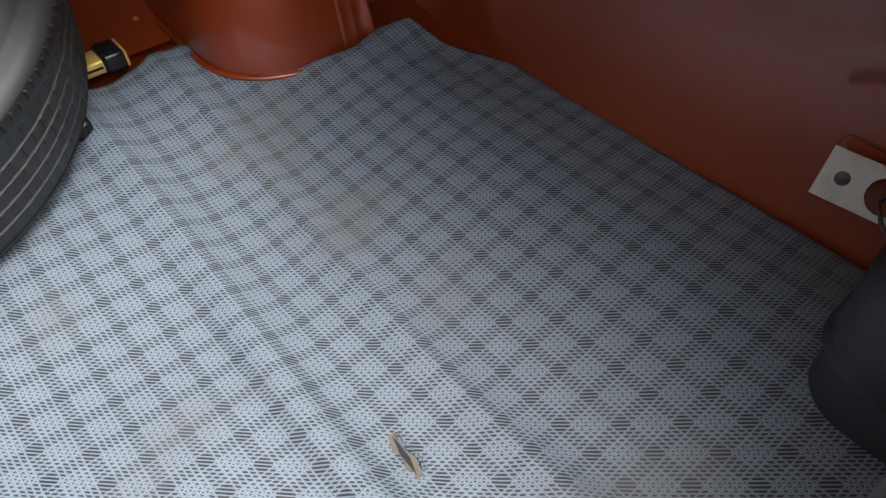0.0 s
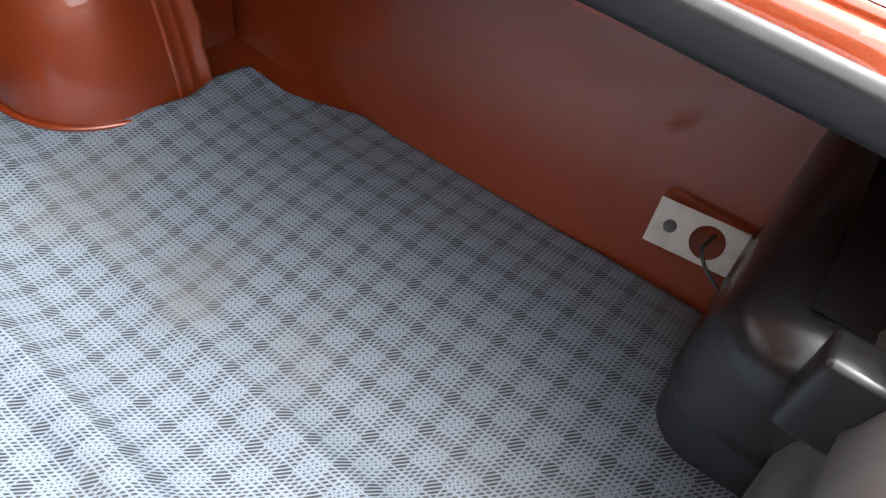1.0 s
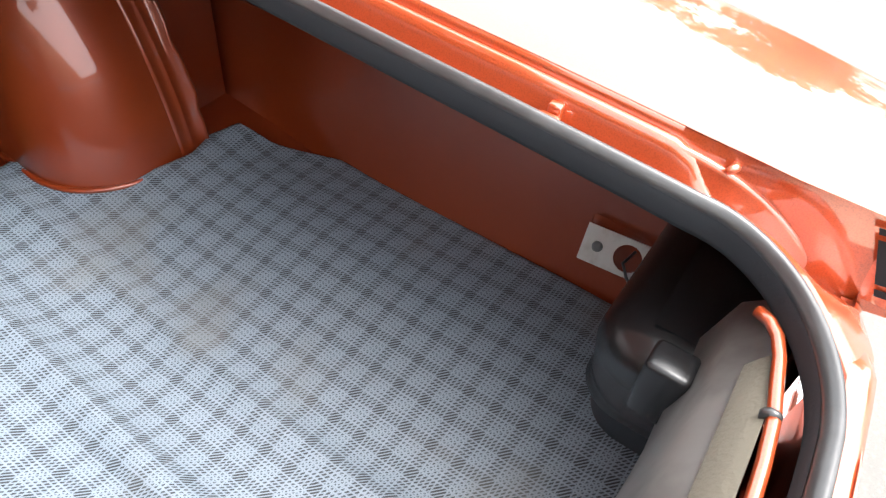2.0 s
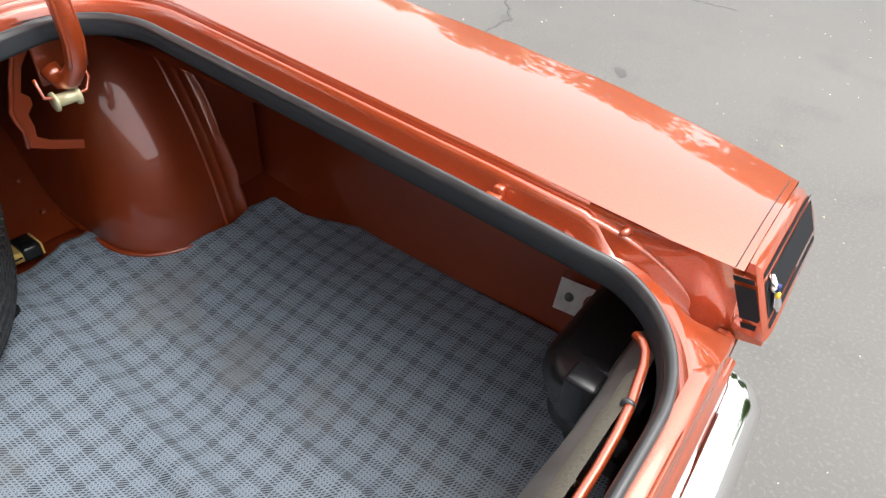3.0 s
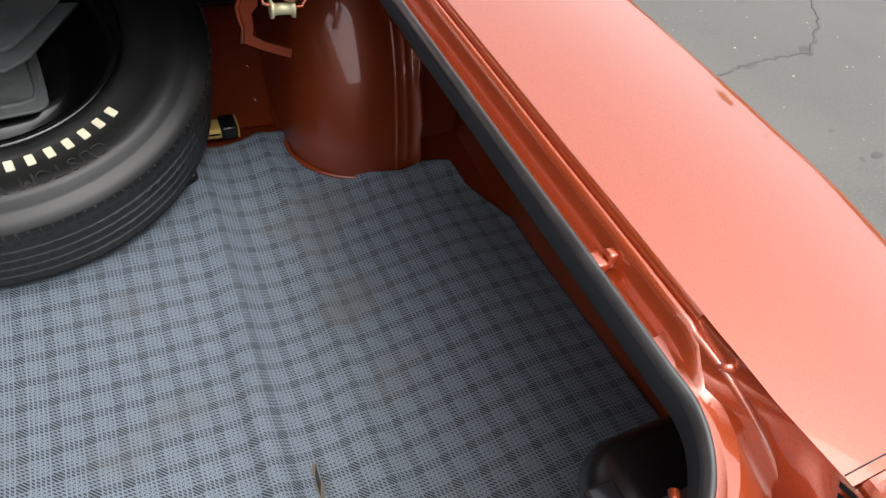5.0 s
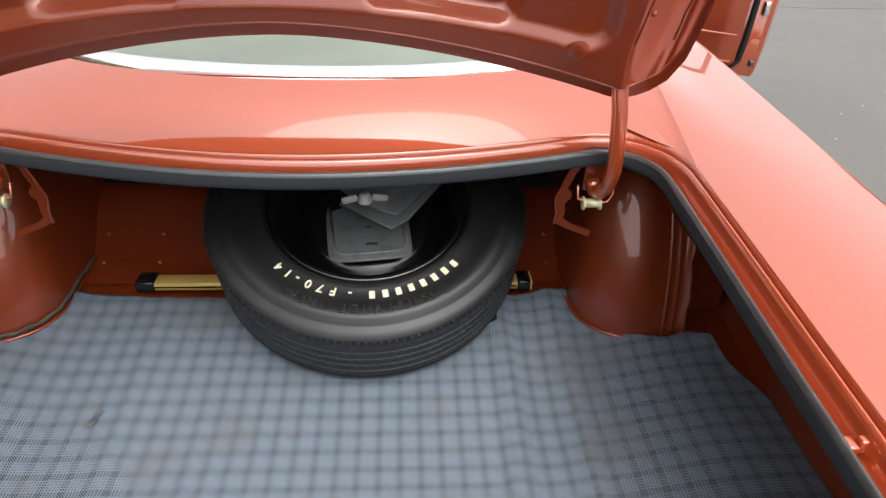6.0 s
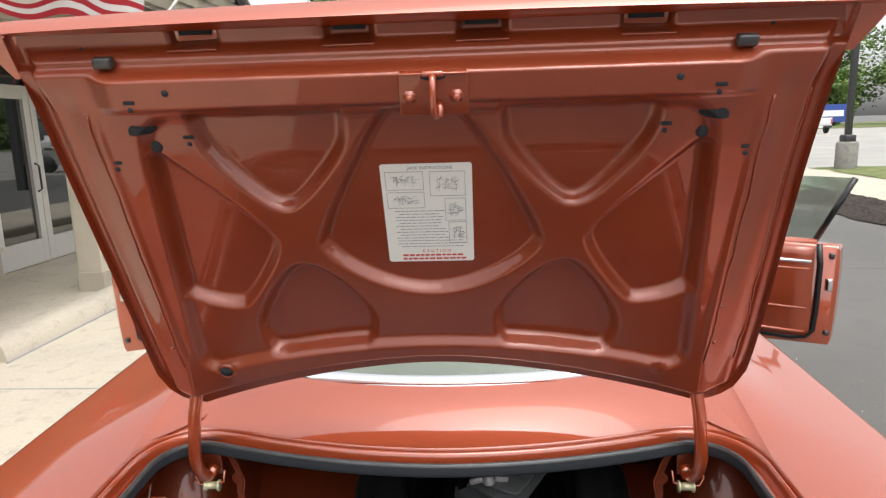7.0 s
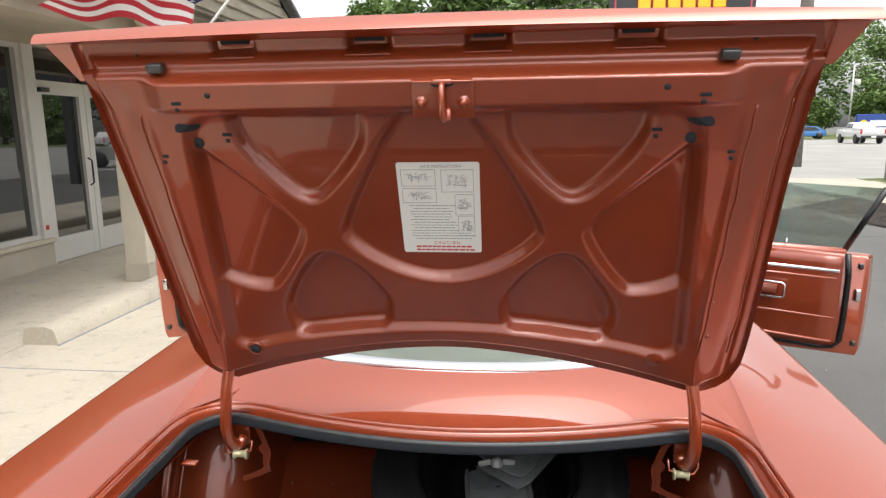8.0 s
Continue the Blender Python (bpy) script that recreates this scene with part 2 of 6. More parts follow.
def boot_outline():
    """Inner edge of the boot opening's seal, counter-clockwise from the rear."""
    front = lambda x: 0.862 + 0.084 * (abs(x) / 0.475) ** 1.85
    pts = [(x, 0.230) for x in line(-0.43, 0.43, 15)]
    pts += [(0.535 - 0.095 + 0.095 * math.sin(a), 0.230 + 0.072 - 0.072 * math.cos(a)) for a in line(0.10, math.pi / 2, 24)]
    pts += [(0.534 - 0.002 * smooth01((y - 0.32) / 0.2), y) for y in line(0.312, 0.84, 40)]
    pts += [(0.472 + 0.060 * math.cos(a), 0.875 + 0.068 * math.sin(a)) for a in line(0.05, math.pi / 2, 8)]
    pts += [(x, front(x)) for x in line(0.44, -0.44, 25)]
    pts += [(-0.472 - 0.060 * math.sin(a), 0.875 + 0.068 * math.cos(a)) for a in line(0, math.pi / 2 - 0.05, 8)]
    pts += [(-0.534 + 0.002 * smooth01((y - 0.32) / 0.2), y) for y in line(0.84, 0.312, 40)]
    pts += [(-0.44 - 0.095 * math.cos(a), 0.302 - 0.072 * math.sin(a)) for a in line(0, math.pi / 2 - 0.10, 24)]
    return [Vector(p) for p in pts]


RIM = boot_outline()


def rim_out(i, o):
    """Point i of the opening, moved o metres outwards."""
    n = len(RIM)
    d = (RIM[(i + 1) % n] - RIM[i - 1]).normalized()
    p = RIM[i] + Vector((d.y, -d.x)) * o
    return p


def rear_share(y):
    return 1.0 - smooth01((y - 0.235) / 0.075)


def ring(profile, only=None):
    """Sheet round the opening; profile of (outwards, down from skin)."""
    def f(i, k):
        o, dz = profile[int(k)]
        i = int(i)
        y0 = RIM[i].y
        p = rim_out(i, o)
        r = rear_share(y0)
        if o > 0.03:
            flat = 1.0 - smooth01((y0 - 0.295) / 0.04)
            dz += (-0.034 + 0.009 * r - dz) * flat
            p = rim_out(i, 0.03 + (o - 0.03) * (1 - 0.82 * r))
        return (p.x, p.y, skin_z(y0) + dz - 0.006 * r)
    return grid(f, only or list(range(len(RIM))), list(range(len(profile))), close_u=not only)


gutter = part("boot_gutter", ring([(0.0200, -0.0285), (0.021, -0.0290), (0.0220, -0.030), (0.0240, -0.0290), (0.0265, -0.030), (0.030, -0.036), (0.040, -0.036), (0.0430, -0.033), (0.0450, -0.027), (0.0480, -0.014), (0.0495, -0.0100), (0.0515, -0.0075), (0.0540, -0.0060), (0.0556, -0.0085), (0.0560, -0.022)]), PAINT, car, "painted rain gutter round the boot opening")
part("gutter_wall", ring([(0.0562, -0.0245), (0.0580, -0.005), (0.0592, -0.001), (0.062, 0.0), (0.085, -0.024)], [i for i in range(len(RIM)) if RIM[i].y > 0.33]), PAINT, car)
seal_prof = [(0.0215, -0.0300), (0.0190, -0.0275), (0.0160, -0.0245), (0.0130, -0.0205), (0.0112, -0.0170), (0.0106, -0.0142), (0.0114, -0.0118), (0.0134, -0.0088), (0.0155, -0.0066), (0.0178, -0.0056), (0.0204, -0.0062), (0.0224, -0.0090), (0.0232, -0.0140), (0.0228, -0.0200), (0.0222, -0.026), (0.0222, -0.030)]
seal_prof = [(0.0225 + (o - 0.0225) * 0.74, -0.0295 + (h + 0.0295) * 0.80) for o, h in seal_prof]
seal = part("weatherstrip", ring(seal_prof), SEAL, car, "black rubber weatherstrip")
for s in (1, -1):
    # fluted end of the gutter, running down past the corner of the opening
    keys = [((0.5765, 0.350, 0.792), (0.5835, 0.350, 0.8128)), ((0.5835, 0.299, 0.779), (0.590, 0.297, 0.803)), ((0.592, 0.266, 0.766), (0.600, 0.262, 0.781)), ((0.604, 0.241, 0.7455), (0.609, 0.236, 0.755)), ((0.612, 0.224, 0.733), (0.613, 0.223, 0.734))]
    fits = [[np.polyfit(line(0, 1, 5), [k[e][c] for k in keys], 3) for c in range(3)] for e in (0, 1)]

    def flute(t, k, s=s, fits=fits):
        foot, crest = (Vector([float(np.polyval(f, t)) for f in fit]) for fit in fits)
        thin = 1 - 0.55 * t
        path = (foot + Vector((-0.004, 0, -0.002)), foot, foot.lerp(crest, 0.45) + Vector((0.001, 0, -0.002)), foot.lerp(crest, 0.85), crest, crest + Vector((0.0025, 0, 0.001)) * thin, crest + Vector((0.006, 0, -0.001)) * thin, crest + Vector((0.009, 0, -0.006)) * thin, crest + Vector((0.011, 0, -0.018)) * thin)
        p = path[int(k)]
        return (s * p.x, p.y, p.z)
    part("gutter_flute", grid(flute, line(0, 1, 24), list(range(9))), PAINT, car, "fluted end of the rain gutter")
    part("gutter_joint", tube([(s * 0.5845, 0.306, 0.8085), (s * 0.590, 0.303, 0.8105), (s * 0.597, 0.301, 0.806)], [0.002, 0.0035, 0.002], 8), PAINT, car)
    part("corner_nub", tube([(s * 0.612, 0.222, 0.734), (s * 0.6125, 0.208, 0.733), (s * 0.611, 0.199, 0.730)], [0.003, 0.005, 0.003], 8), PAINT, car)
lip = part("boot_lip", ring([(0.0136, -0.0180), (0.0122, -0.031), (0.0150, -0.0360), (0.021, -0.0360)]), BLACK_AND_SHADE, car)


# quarter panels: top, rounded shoulder, side
def shoulder(y):
    return float(np.interp(y, [0.15, 0.21, 0.25, 0.318, 0.42, 0.57, 0.79, 1.1, 1.5, 3.6], [0.762, 0.774, 0.787, 0.802, 0.817, 0.823, 0.824, 0.822, 0.818, 0.815]))


def quarter(side):
    ys = line(0.212, 1.05, 30) + [1.1, 1.15, 1.2, 1.25, 1.3, 1.4, 1.7, 2.0, 2.4]

    def inner_x(y):
        xs = [rim_out(i, 0.060) for i in range(len(RIM))]
        right = [p for p in xs if p.x > 0.45 and 0.30 < p.y < 0.96]
        right.sort(key=lambda p: p.y)
        x = float(np.interp(y, [p.y for p in right], [p.x for p in right]))
        if y < 0.30:
            x = max(x, 0.592 + (0.30 - y) * 0.1)
        if y > 0.93:
            x = 0.592 - (y - 0.93) * 0.95 if y < 1.03 else 0.497
        return x

    def f(k, y):
        xi, xo, z = inner_x(y), shoulder(y), skin_z(y)
        flat = 14
        if k <= flat:
            t = k / flat
            x = xi + (xo - xi) * t
            rise = (0.925 - z) * smooth01((y - 0.95) / 0.38) * (1 - smooth01((x - 0.54) / 0.20))
            return (side * x, y, z + rise + 0.006 * math.sin(math.pi * t) - 0.007 * t * t)
        if k <= flat + 7:
            a = (k - flat) / 7 * math.pi / 2.25
            r = 0.030
            return (side * (xo + r * math.sin(a)), y, z - 0.007 - r * (1 - math.cos(a)))
        t = (k - flat - 7) / 8
        a = math.pi / 2.25
        x0, z0 = xo + 0.030 * math.sin(a), z - 0.007 - 0.030 * (1 - math.cos(a))
        return (side * (x0 + 0.006 * math.sin(math.pi * min(1, t * 1.1) * 0.8)), y, z0 + (0.30 - z0) * t)
    return grid(f, list(range(30)), ys)


for s in (1, -1):
    part("panel_seam", tube([(s * x, 0.2185, skin_z(0.2185) + 0.006 * math.sin(math.pi * t) - 0.007 * t * t) for t, x in ((t, 0.601 + (shoulder(0.2185) - 0.601) * t) for t in line(0, 1, 12))], 0.0005, 6), BLACK_AND_SHADE, car, "fine dark seam")
    part("quarter_panel", quarter(s), PAINT, car, "glossy orange rear wing")


# rear end of each wing: cap with raked rear face, inner face
RAKE = 0.44


def cap_y(z):
    """Rear face of the wing end at height z."""
    return 0.2035 - (0.811 - z) * RAKE


def wing_cap(s):
    bm = bmesh.new()
    prof = [(0.615, 0.811), (0.65, 0.8150), (0.72, 0.8135), (0.770, 0.8045), (0.785, 0.790), (0.790, 0.772), (0.788, 0.756), (0.780, 0.746), (0.64, 0.742), (0.615, 0.744)]
    loops = []
    for k, inset in enumerate((0.0, 0.0, 0.005)):
        row = []
        for x, z in prof:
            x2, z2 = x + (0.705 - x) * inset / 0.1, z + (0.778 - z) * inset / 0.035
            y = (0.2115, cap_y(z) + 0.004, cap_y(z2))[k]
            row.append(bm.verts.new((s * x2, min(y, 0.2115), z2)))
        loops.append(row)
    n = len(prof)
    for a, b in zip(loops, loops[1:]):
        for k in range(n):
            bm.faces.new((a[k], a[(k + 1) % n], b[(k + 1) % n], b[k]))
    bm.faces.new(loops[-1])
    bm.faces.new(loops[0][::-1])
    bmesh.ops.recalc_face_normals(bm, faces=bm.faces[:])
    return bm


def wing_inner(s):
    """The wall between the wing's top and the lower boot sill."""
    ys = line(0.178, 0.48, 18)

    def f(k, y):
        xi = 0.5905 + (0.30 - min(y, 0.30)) * 0.23 + 0.004 * smooth01((0.33 - y) / 0.05)
        top = skin_z(max(y, 0.21)) - 0.001 if y >= 0.203 else 0.810 - (0.203 - y) * 2.6
        low = 0.735 + 0.04 * smooth01((y - 0.22) / 0.12)
        t = k / 4
        return (s * (xi - 0.002 * t * t + 0.004 * (k == 0)), y, top + (low - top) * t)
    return grid(f, list(range(5)), ys)


for s in (1, -1):
    cap = part("wing_end_cap", wing_cap(s), PAINT, car, "orange wing end with black stripe", sharp=40)
    part("wing_inner_wall", wing_inner(s), PAINT, car)
    # bands of the stripe on the raked rear face and the inner wall
    for za, zb in ((0.8030, 0.7985), (0.7950, 0.7640), (0.7605, 0.7550)):
        bm = bmesh.new()
        vs = [bm.verts.new((s * x, cap_y(z) - 0.0008, z)) for x, z in ((0.620, za), (0.757 if za > 0.80 else 0.774, za), (0.778, zb), (0.620, zb))]
        bm.faces.new(vs)
        bmesh.ops.solidify(bm, geom=bm.faces[:], thickness=0.0006)
        part("stripe", bm, BLACK_AND_SHADE, cap, "matt black tape stripe", smooth=False)
        bm = bmesh.new()
        vs = [bm.verts.new((s * (0.5925 + (0.30 - y) * 0.20), y, z - 0.004)) for y, z in ((cap_y(za) + 0.003, za), (cap_y(za) + 0.019, za), (cap_y(zb) + 0.019, zb), (cap_y(zb) + 0.003, zb))]
        bm.faces.new(vs)
        bmesh.ops.solidify(bm, geom=bm.faces[:], thickness=0.0006)
        part("stripe", bm, BLACK_AND_SHADE, cap, "matt black tape stripe", smooth=False)
    emblem = part("emblem", tube([(s * 0.633, cap_y(0.797) - 0.003, 0.797), (s * 0.629, cap_y(0.789) - 0.004, 0.789), (s * 0.634, cap_y(0.782) - 0.004, 0.782), (s * 0.630, cap_y(0.774) - 0.004, 0.774), (s * 0.636, cap_y(0.764) - 0.003, 0.764)], [0.002, 0.0045, 0.003, 0.005, 0.002], 8), CHROME, cap, "small chrome badge")
    part("enamel", box((s * 0.630 - 0.003, cap_y(0.789) - 0.0095, 0.786), (s * 0.630 + 0.003, cap_y(0.789) - 0.005, 0.792), 0.001, 1), FBLUE, cap)
    part("enamel", box((s * 0.631 - 0.003, cap_y(0.782) - 0.0085, 0.7795), (s * 0.631 + 0.003, cap_y(0.782) - 0.005, 0.784), 0.001, 1), YELLOW, cap)

# sill filling the corners between gutter, wing and tail
for s in (1, -1):
    corner = [i for i in range(len(RIM)) if RIM[i].y < 0.33 and RIM[i].x * s > 0.30]
    corner.sort(key=lambda i: (RIM[i].x * s > 0.531, RIM[i].y if RIM[i].x * s > 0.531 else RIM[i].x * s))

    turn_a, turn_b = (min(range(len(corner)), key=lambda j: abs(RIM[corner[j]].x * s - x) + abs(RIM[corner[j]].y - y)) for x, y in ((0.450, 0.2304), (0.534, 0.318)))

    def sill(j, k, s=s, corner=corner, turn_a=turn_a, turn_b=turn_b):
        """From the gutter outwards: to the tail, round the low corner, and along the flute's foot."""
        i = corner[int(j)]
        r = rear_share(RIM[i].y)
        p = rim_out(i, 0.03 + 0.0255 * (1 - 0.82 * r))
        z0 = skin_z(RIM[i].y) - 0.0343 + 0.003 * r
        g = (j - turn_a) / (turn_b - turn_a)
        if g < 0:
            q = Vector((p.x * s, 0.197, 0.7835))
        elif g > 1:
            q = Vector((0.5770, RIM[i].y + 0.004, z0))
        else:
            q = Vector([float(np.interp(g, (0, 0.30, 0.45, 0.52, 0.60, 0.70, 0.82, 0.92, 1.0), row)) for row in ((0.45, 0.535, 0.590, 0.613, 0.612, 0.604, 0.594, 0.588, 0.586), (0.197, 0.197, 0.198, 0.200, 0.224, 0.241, 0.266, 0.297, 0.325), (0.7835, 0.772, 0.747, 0.739, 0.733, 0.7455, 0.766, 0.779, 0.785))])
        t = k / 9
        return (p.x + (q.x * s - p.x) * t, p.y + (q.y - p.y) * t, z0 + (q.z - z0) * t ** 1.3)
    part("boot_sill", grid(sill, list(range(len(corner))), list(range(10))), PAINT, car)


# tail panel behind the opening
def tail(x, k):
    prof = [(0.206, 0.7835), (0.197, 0.7845), (0.192, 0.781), (0.190, 0.772), (0.190, 0.755), (0.187, 0.750), (0.183, 0.745), (0.183, 0.72), (0.186, 0.60), (0.20, 0.45), (0.26, 0.36)]
    y, z = prof[int(k)]
    z -= 0.042 * smooth01((abs(x) - 0.50) / 0.10) * smooth01((z - 0.70) / 0.07)
    return (x, y + 0.02 * (abs(x) / 0.6) ** 2 * 0.3, z)


part("tail_panel", grid(tail, line(-0.612, 0.612, 61), list(range(11))), PAINT, car, "orange tail panel")


# chrome bumper
def bumper(k, t):
    prof = [(0.02, 0.0), (0.0, 0.006), (-0.032, 0.022), (-0.045, 0.050), (-0.047, 0.080), (-0.040, 0.104), (-0.022, 0.117), (0.012, 0.121)]
    y, z = prof[int(k)]
    wrap = max(0.0, abs(t) - 0.695)
    x = math.copysign(min(abs(t), 0.695) + 0.050 * (1 - math.exp(-wrap / 0.05)), t)
    return (x, 0.183 + y + 0.012 * (x / 0.7) ** 2 + max(0.0, wrap - 0.04) * 0.75, 0.490 + z - 0.012 * smooth01(wrap / 0.06))


part("bumper", grid(bumper, list(range(8)), line(-0.86, 0.86, 61), thick=0.003), CHROME, car, "chrome rear bumper")


# panel between the rear window and the boot
def deck(u, k):
    i = int(u)
    p = rim_out(FRONT[i], 0.060)
    x = max(-0.62, min(0.62, p.x * 1.06))
    wy = 1.052 + 0.46 * x * x + 0.10 * (abs(x) / 0.6) ** 4
    t = k / 9
    y = p.y + (wy - p.y) * t
    z0, z1 = skin_z(RIM[FRONT[i]].y), 0.925
    return (p.x + (x - p.x) * t, y, z0 + (z1 - z0) * t + 0.006 * math.sin(math.pi * t))


FRONT = [i for i in range(len(RIM)) if RIM[i].y > 0.858]
part("deck_panel", grid(deck, list(range(len(FRONT))), list(range(10))), PAINT, car, "orange panel under the rear window")


def window_trim(x, k):
    wy = 1.052 + 0.46 * x * x + 0.10 * (abs(x) / 0.6) ** 4
    prof = [(-0.001, 0.924), (0.002, 0.931), (0.016, 0.942), (0.019, 0.941), (0.021, 0.930)]
    y, z = prof[int(k)]
    return (x, wy + y, z)


part("window_trim", grid(window_trim, line(-0.40, 0.40, 41), list(range(5))), CHROME, car, "bright rear window moulding")
part("rear_window", grid(lambda x, t: (x * (1 - 0.10 * t), 1.078 + 0.46 * x * x * (1 - t) + 0.9 * t, 0.938 + 0.345 * t ** 0.8), line(-0.60, 0.60, 25), line(0, 1, 7)), GLASS, car)
for s in (1, -1):
    part("roof_pillar", grid(lambda x, t: (s * (0.49 + 0.16 * x - 0.06 * t * x), 1.12 + 0.12 * x + 0.86 * t, skin_z(1.2) + 0.004 + (1.30 - 0.88) * t ** 0.85 - 0.05 * x * x * t), line(0, 1, 7), line(0, 1, 9)), PAINT, car, "orange roof pillar")
part("roof", grid(lambda x, y: (x * 0.56, y, 1.335 - 0.05 * abs(x) ** 3 - 0.03 * ((y - 2.4) / 0.7) ** 2), line(-1.15, 1.15, 15), line(1.95, 3.1, 9)), PAINT, car, "orange roof")
part("windscreen", grid(lambda x, t: (x * (1 + 0.12 * t), 3.08 + 0.55 * t + 0.10 * x * x, 1.30 - 0.40 * t), line(-0.58, 0.58, 13), line(0, 1, 6)), GLASS, car)
part("dashboard", box((-0.72, 3.40, 0.60), (0.72, 3.62, 0.88), 0.05, 3), PLASTIC, car)
part("cabin_floor", box((-0.78, 1.5, 0.28), (0.78, 4.6, 0.42)), BLACK_AND_SHADE, car)
part("bonnet", grid(lambda x, y: (x, y, 0.90 - 0.05 * abs(x) ** 3 - 0.06 * ((y - 3.4) / 1.4) ** 2), line(-0.8, 0.8, 13), line(3.5, 4.95, 9)), PAINT, car, "orange bonnet")
for s in (1, -1):
    part("front_wing", grid(lambda k, y: (s * (0.80 + 0.06 * math.sin(k * 1.3)), y, 0.88 - 0.55 * k), line(0, 1, 9), line(3.52, 4.95, 9)), PAINT, car)
    for y in (1.40, 4.20):
        w = part("wheel", spin([(0.0, 0.02), (0.17, 0.02), (0.19, 0.0), (0.30, 0.0), (0.33, 0.03), (0.33, 0.17), (0.30, 0.2), (0.0, 0.2)], 32, pose(s * 0.62, y, 0.33, 0, -90 * s, 0) @ pose(0, 0, -0.2)), TYRE, car)

# ---- inside the boot ----


def tub_y(z):
    """Rear face of the wheel housing at height z."""
    q = min(0.999, max(-0.999, (z - 0.36) / 0.56))
    return 1.42 - 0.455 * math.sqrt(1 - q * q)


def tub(s):
    zs = line(0.40, 0.86, 24)

    def f(k, z):
        y0 = tub_y(z)
        xi = 0.500 + 0.030 * max(0.0, (z - 0.5)) / 0.35
        r = 0.115
        n = 14
        if k <= 6:
            return (s * xi, 1.55 + (y0 + r - 1.55) * k / 6, z)
        if k <= 6 + n:
            a = (k - 6) / n * math.pi / 2
            return (s * (xi + r * (1 - math.cos(a))), y0 + r * (1 - math.sin(a)), z)
        t = (k - 6 - n) / 6
        return (s * (xi + r + (0.700 - xi - r) * t), y0 + 0.004 * t, z)
    return grid(f, list(range(27)), zs)


def tub_flange(s):
    """Welded seam at the housing's outer side."""
    zs = line(0.425, 0.85, 20)
    prof = [(0.654, 0.0005), (0.656, -0.0018), (0.659, -0.0020), (0.662, -0.0003), (0.671, -0.0003), (0.673, -0.0018), (0.676, -0.0018), (0.679, -0.0003), (0.690, -0.0005), (0.692, -0.011), (0.696, -0.013), (0.699, -0.010), (0.702, 0.03)]

    def f(k, z):
        x, dy = prof[int(k)]
        wob = (0.0025 * math.sin(z * 60) + 0.002 * math.sin(z * 143 + 1)) * (k > 8)
        return (s * (x + wob), tub_y(z) + dy, z)
    return grid(f, list(range(len(prof))), zs)


# housings and side walls take the darkened orange, interior shade in its colour
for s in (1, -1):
    housing = part("wheel_housing", tub(s), SHADED_ORANGE, car, "orange inner wheel housing")
    part("seam", tub_flange(s), SHADED_ORANGE, housing)
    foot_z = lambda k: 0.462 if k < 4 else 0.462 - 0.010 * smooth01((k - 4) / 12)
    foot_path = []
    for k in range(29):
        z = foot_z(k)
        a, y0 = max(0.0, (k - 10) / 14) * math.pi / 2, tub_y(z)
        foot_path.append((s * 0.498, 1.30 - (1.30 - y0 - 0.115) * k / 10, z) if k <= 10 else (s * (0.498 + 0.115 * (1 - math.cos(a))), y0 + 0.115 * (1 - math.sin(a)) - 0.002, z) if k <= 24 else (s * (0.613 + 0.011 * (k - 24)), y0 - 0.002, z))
    part("foot_flange", tube(foot_path, 0.0045, 8, flat=0.8), SHADED_ORANGE, housing)
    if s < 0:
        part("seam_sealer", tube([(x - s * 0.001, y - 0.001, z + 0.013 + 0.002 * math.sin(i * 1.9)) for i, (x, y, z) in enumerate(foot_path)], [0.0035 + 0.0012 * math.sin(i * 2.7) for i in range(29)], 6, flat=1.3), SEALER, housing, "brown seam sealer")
    part("housing_side", grid(lambda x, z: (s * x, 1.035 + 0.12 * (x - 0.70), z), line(0.70, 0.80, 5), line(0.38, 0.845, 5)), SHADED_ORANGE, car)

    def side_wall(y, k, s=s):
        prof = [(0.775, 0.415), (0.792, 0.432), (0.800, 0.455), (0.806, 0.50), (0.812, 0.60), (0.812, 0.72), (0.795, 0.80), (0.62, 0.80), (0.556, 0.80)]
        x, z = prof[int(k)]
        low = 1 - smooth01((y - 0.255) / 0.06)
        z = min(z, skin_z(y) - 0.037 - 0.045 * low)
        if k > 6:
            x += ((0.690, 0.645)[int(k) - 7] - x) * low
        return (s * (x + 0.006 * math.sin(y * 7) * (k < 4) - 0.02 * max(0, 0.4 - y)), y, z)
    part("side_wall", grid(side_wall, line(0.20, 0.40, 15) + line(0.43, 1.08, 19), list(range(9))), SHADED_ORANGE, car, "orange inner side of the wing")


def floor_z(x, y):
    side = smooth01((abs(x) - 0.42) / 0.30)
    start = 0.70 + 0.08 * smooth01((abs(x) - 0.3) / 0.2)
    ramp = smooth01((y - start) / (1.14 - start))
    return 0.398 + 0.052 * side * (1 - 0.5 * ramp) + 0.054 * ramp


part("boot_floor", grid(lambda x, y: (x, y, floor_z(x, y) - 0.010), line(-0.80, 0.80, 33), line(0.22, 1.50, 33)), SHADED_ORANGE, car, "orange boot floor")


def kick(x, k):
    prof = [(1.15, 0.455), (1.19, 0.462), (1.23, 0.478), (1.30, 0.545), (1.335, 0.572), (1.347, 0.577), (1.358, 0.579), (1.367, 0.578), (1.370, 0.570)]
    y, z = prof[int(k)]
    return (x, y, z)


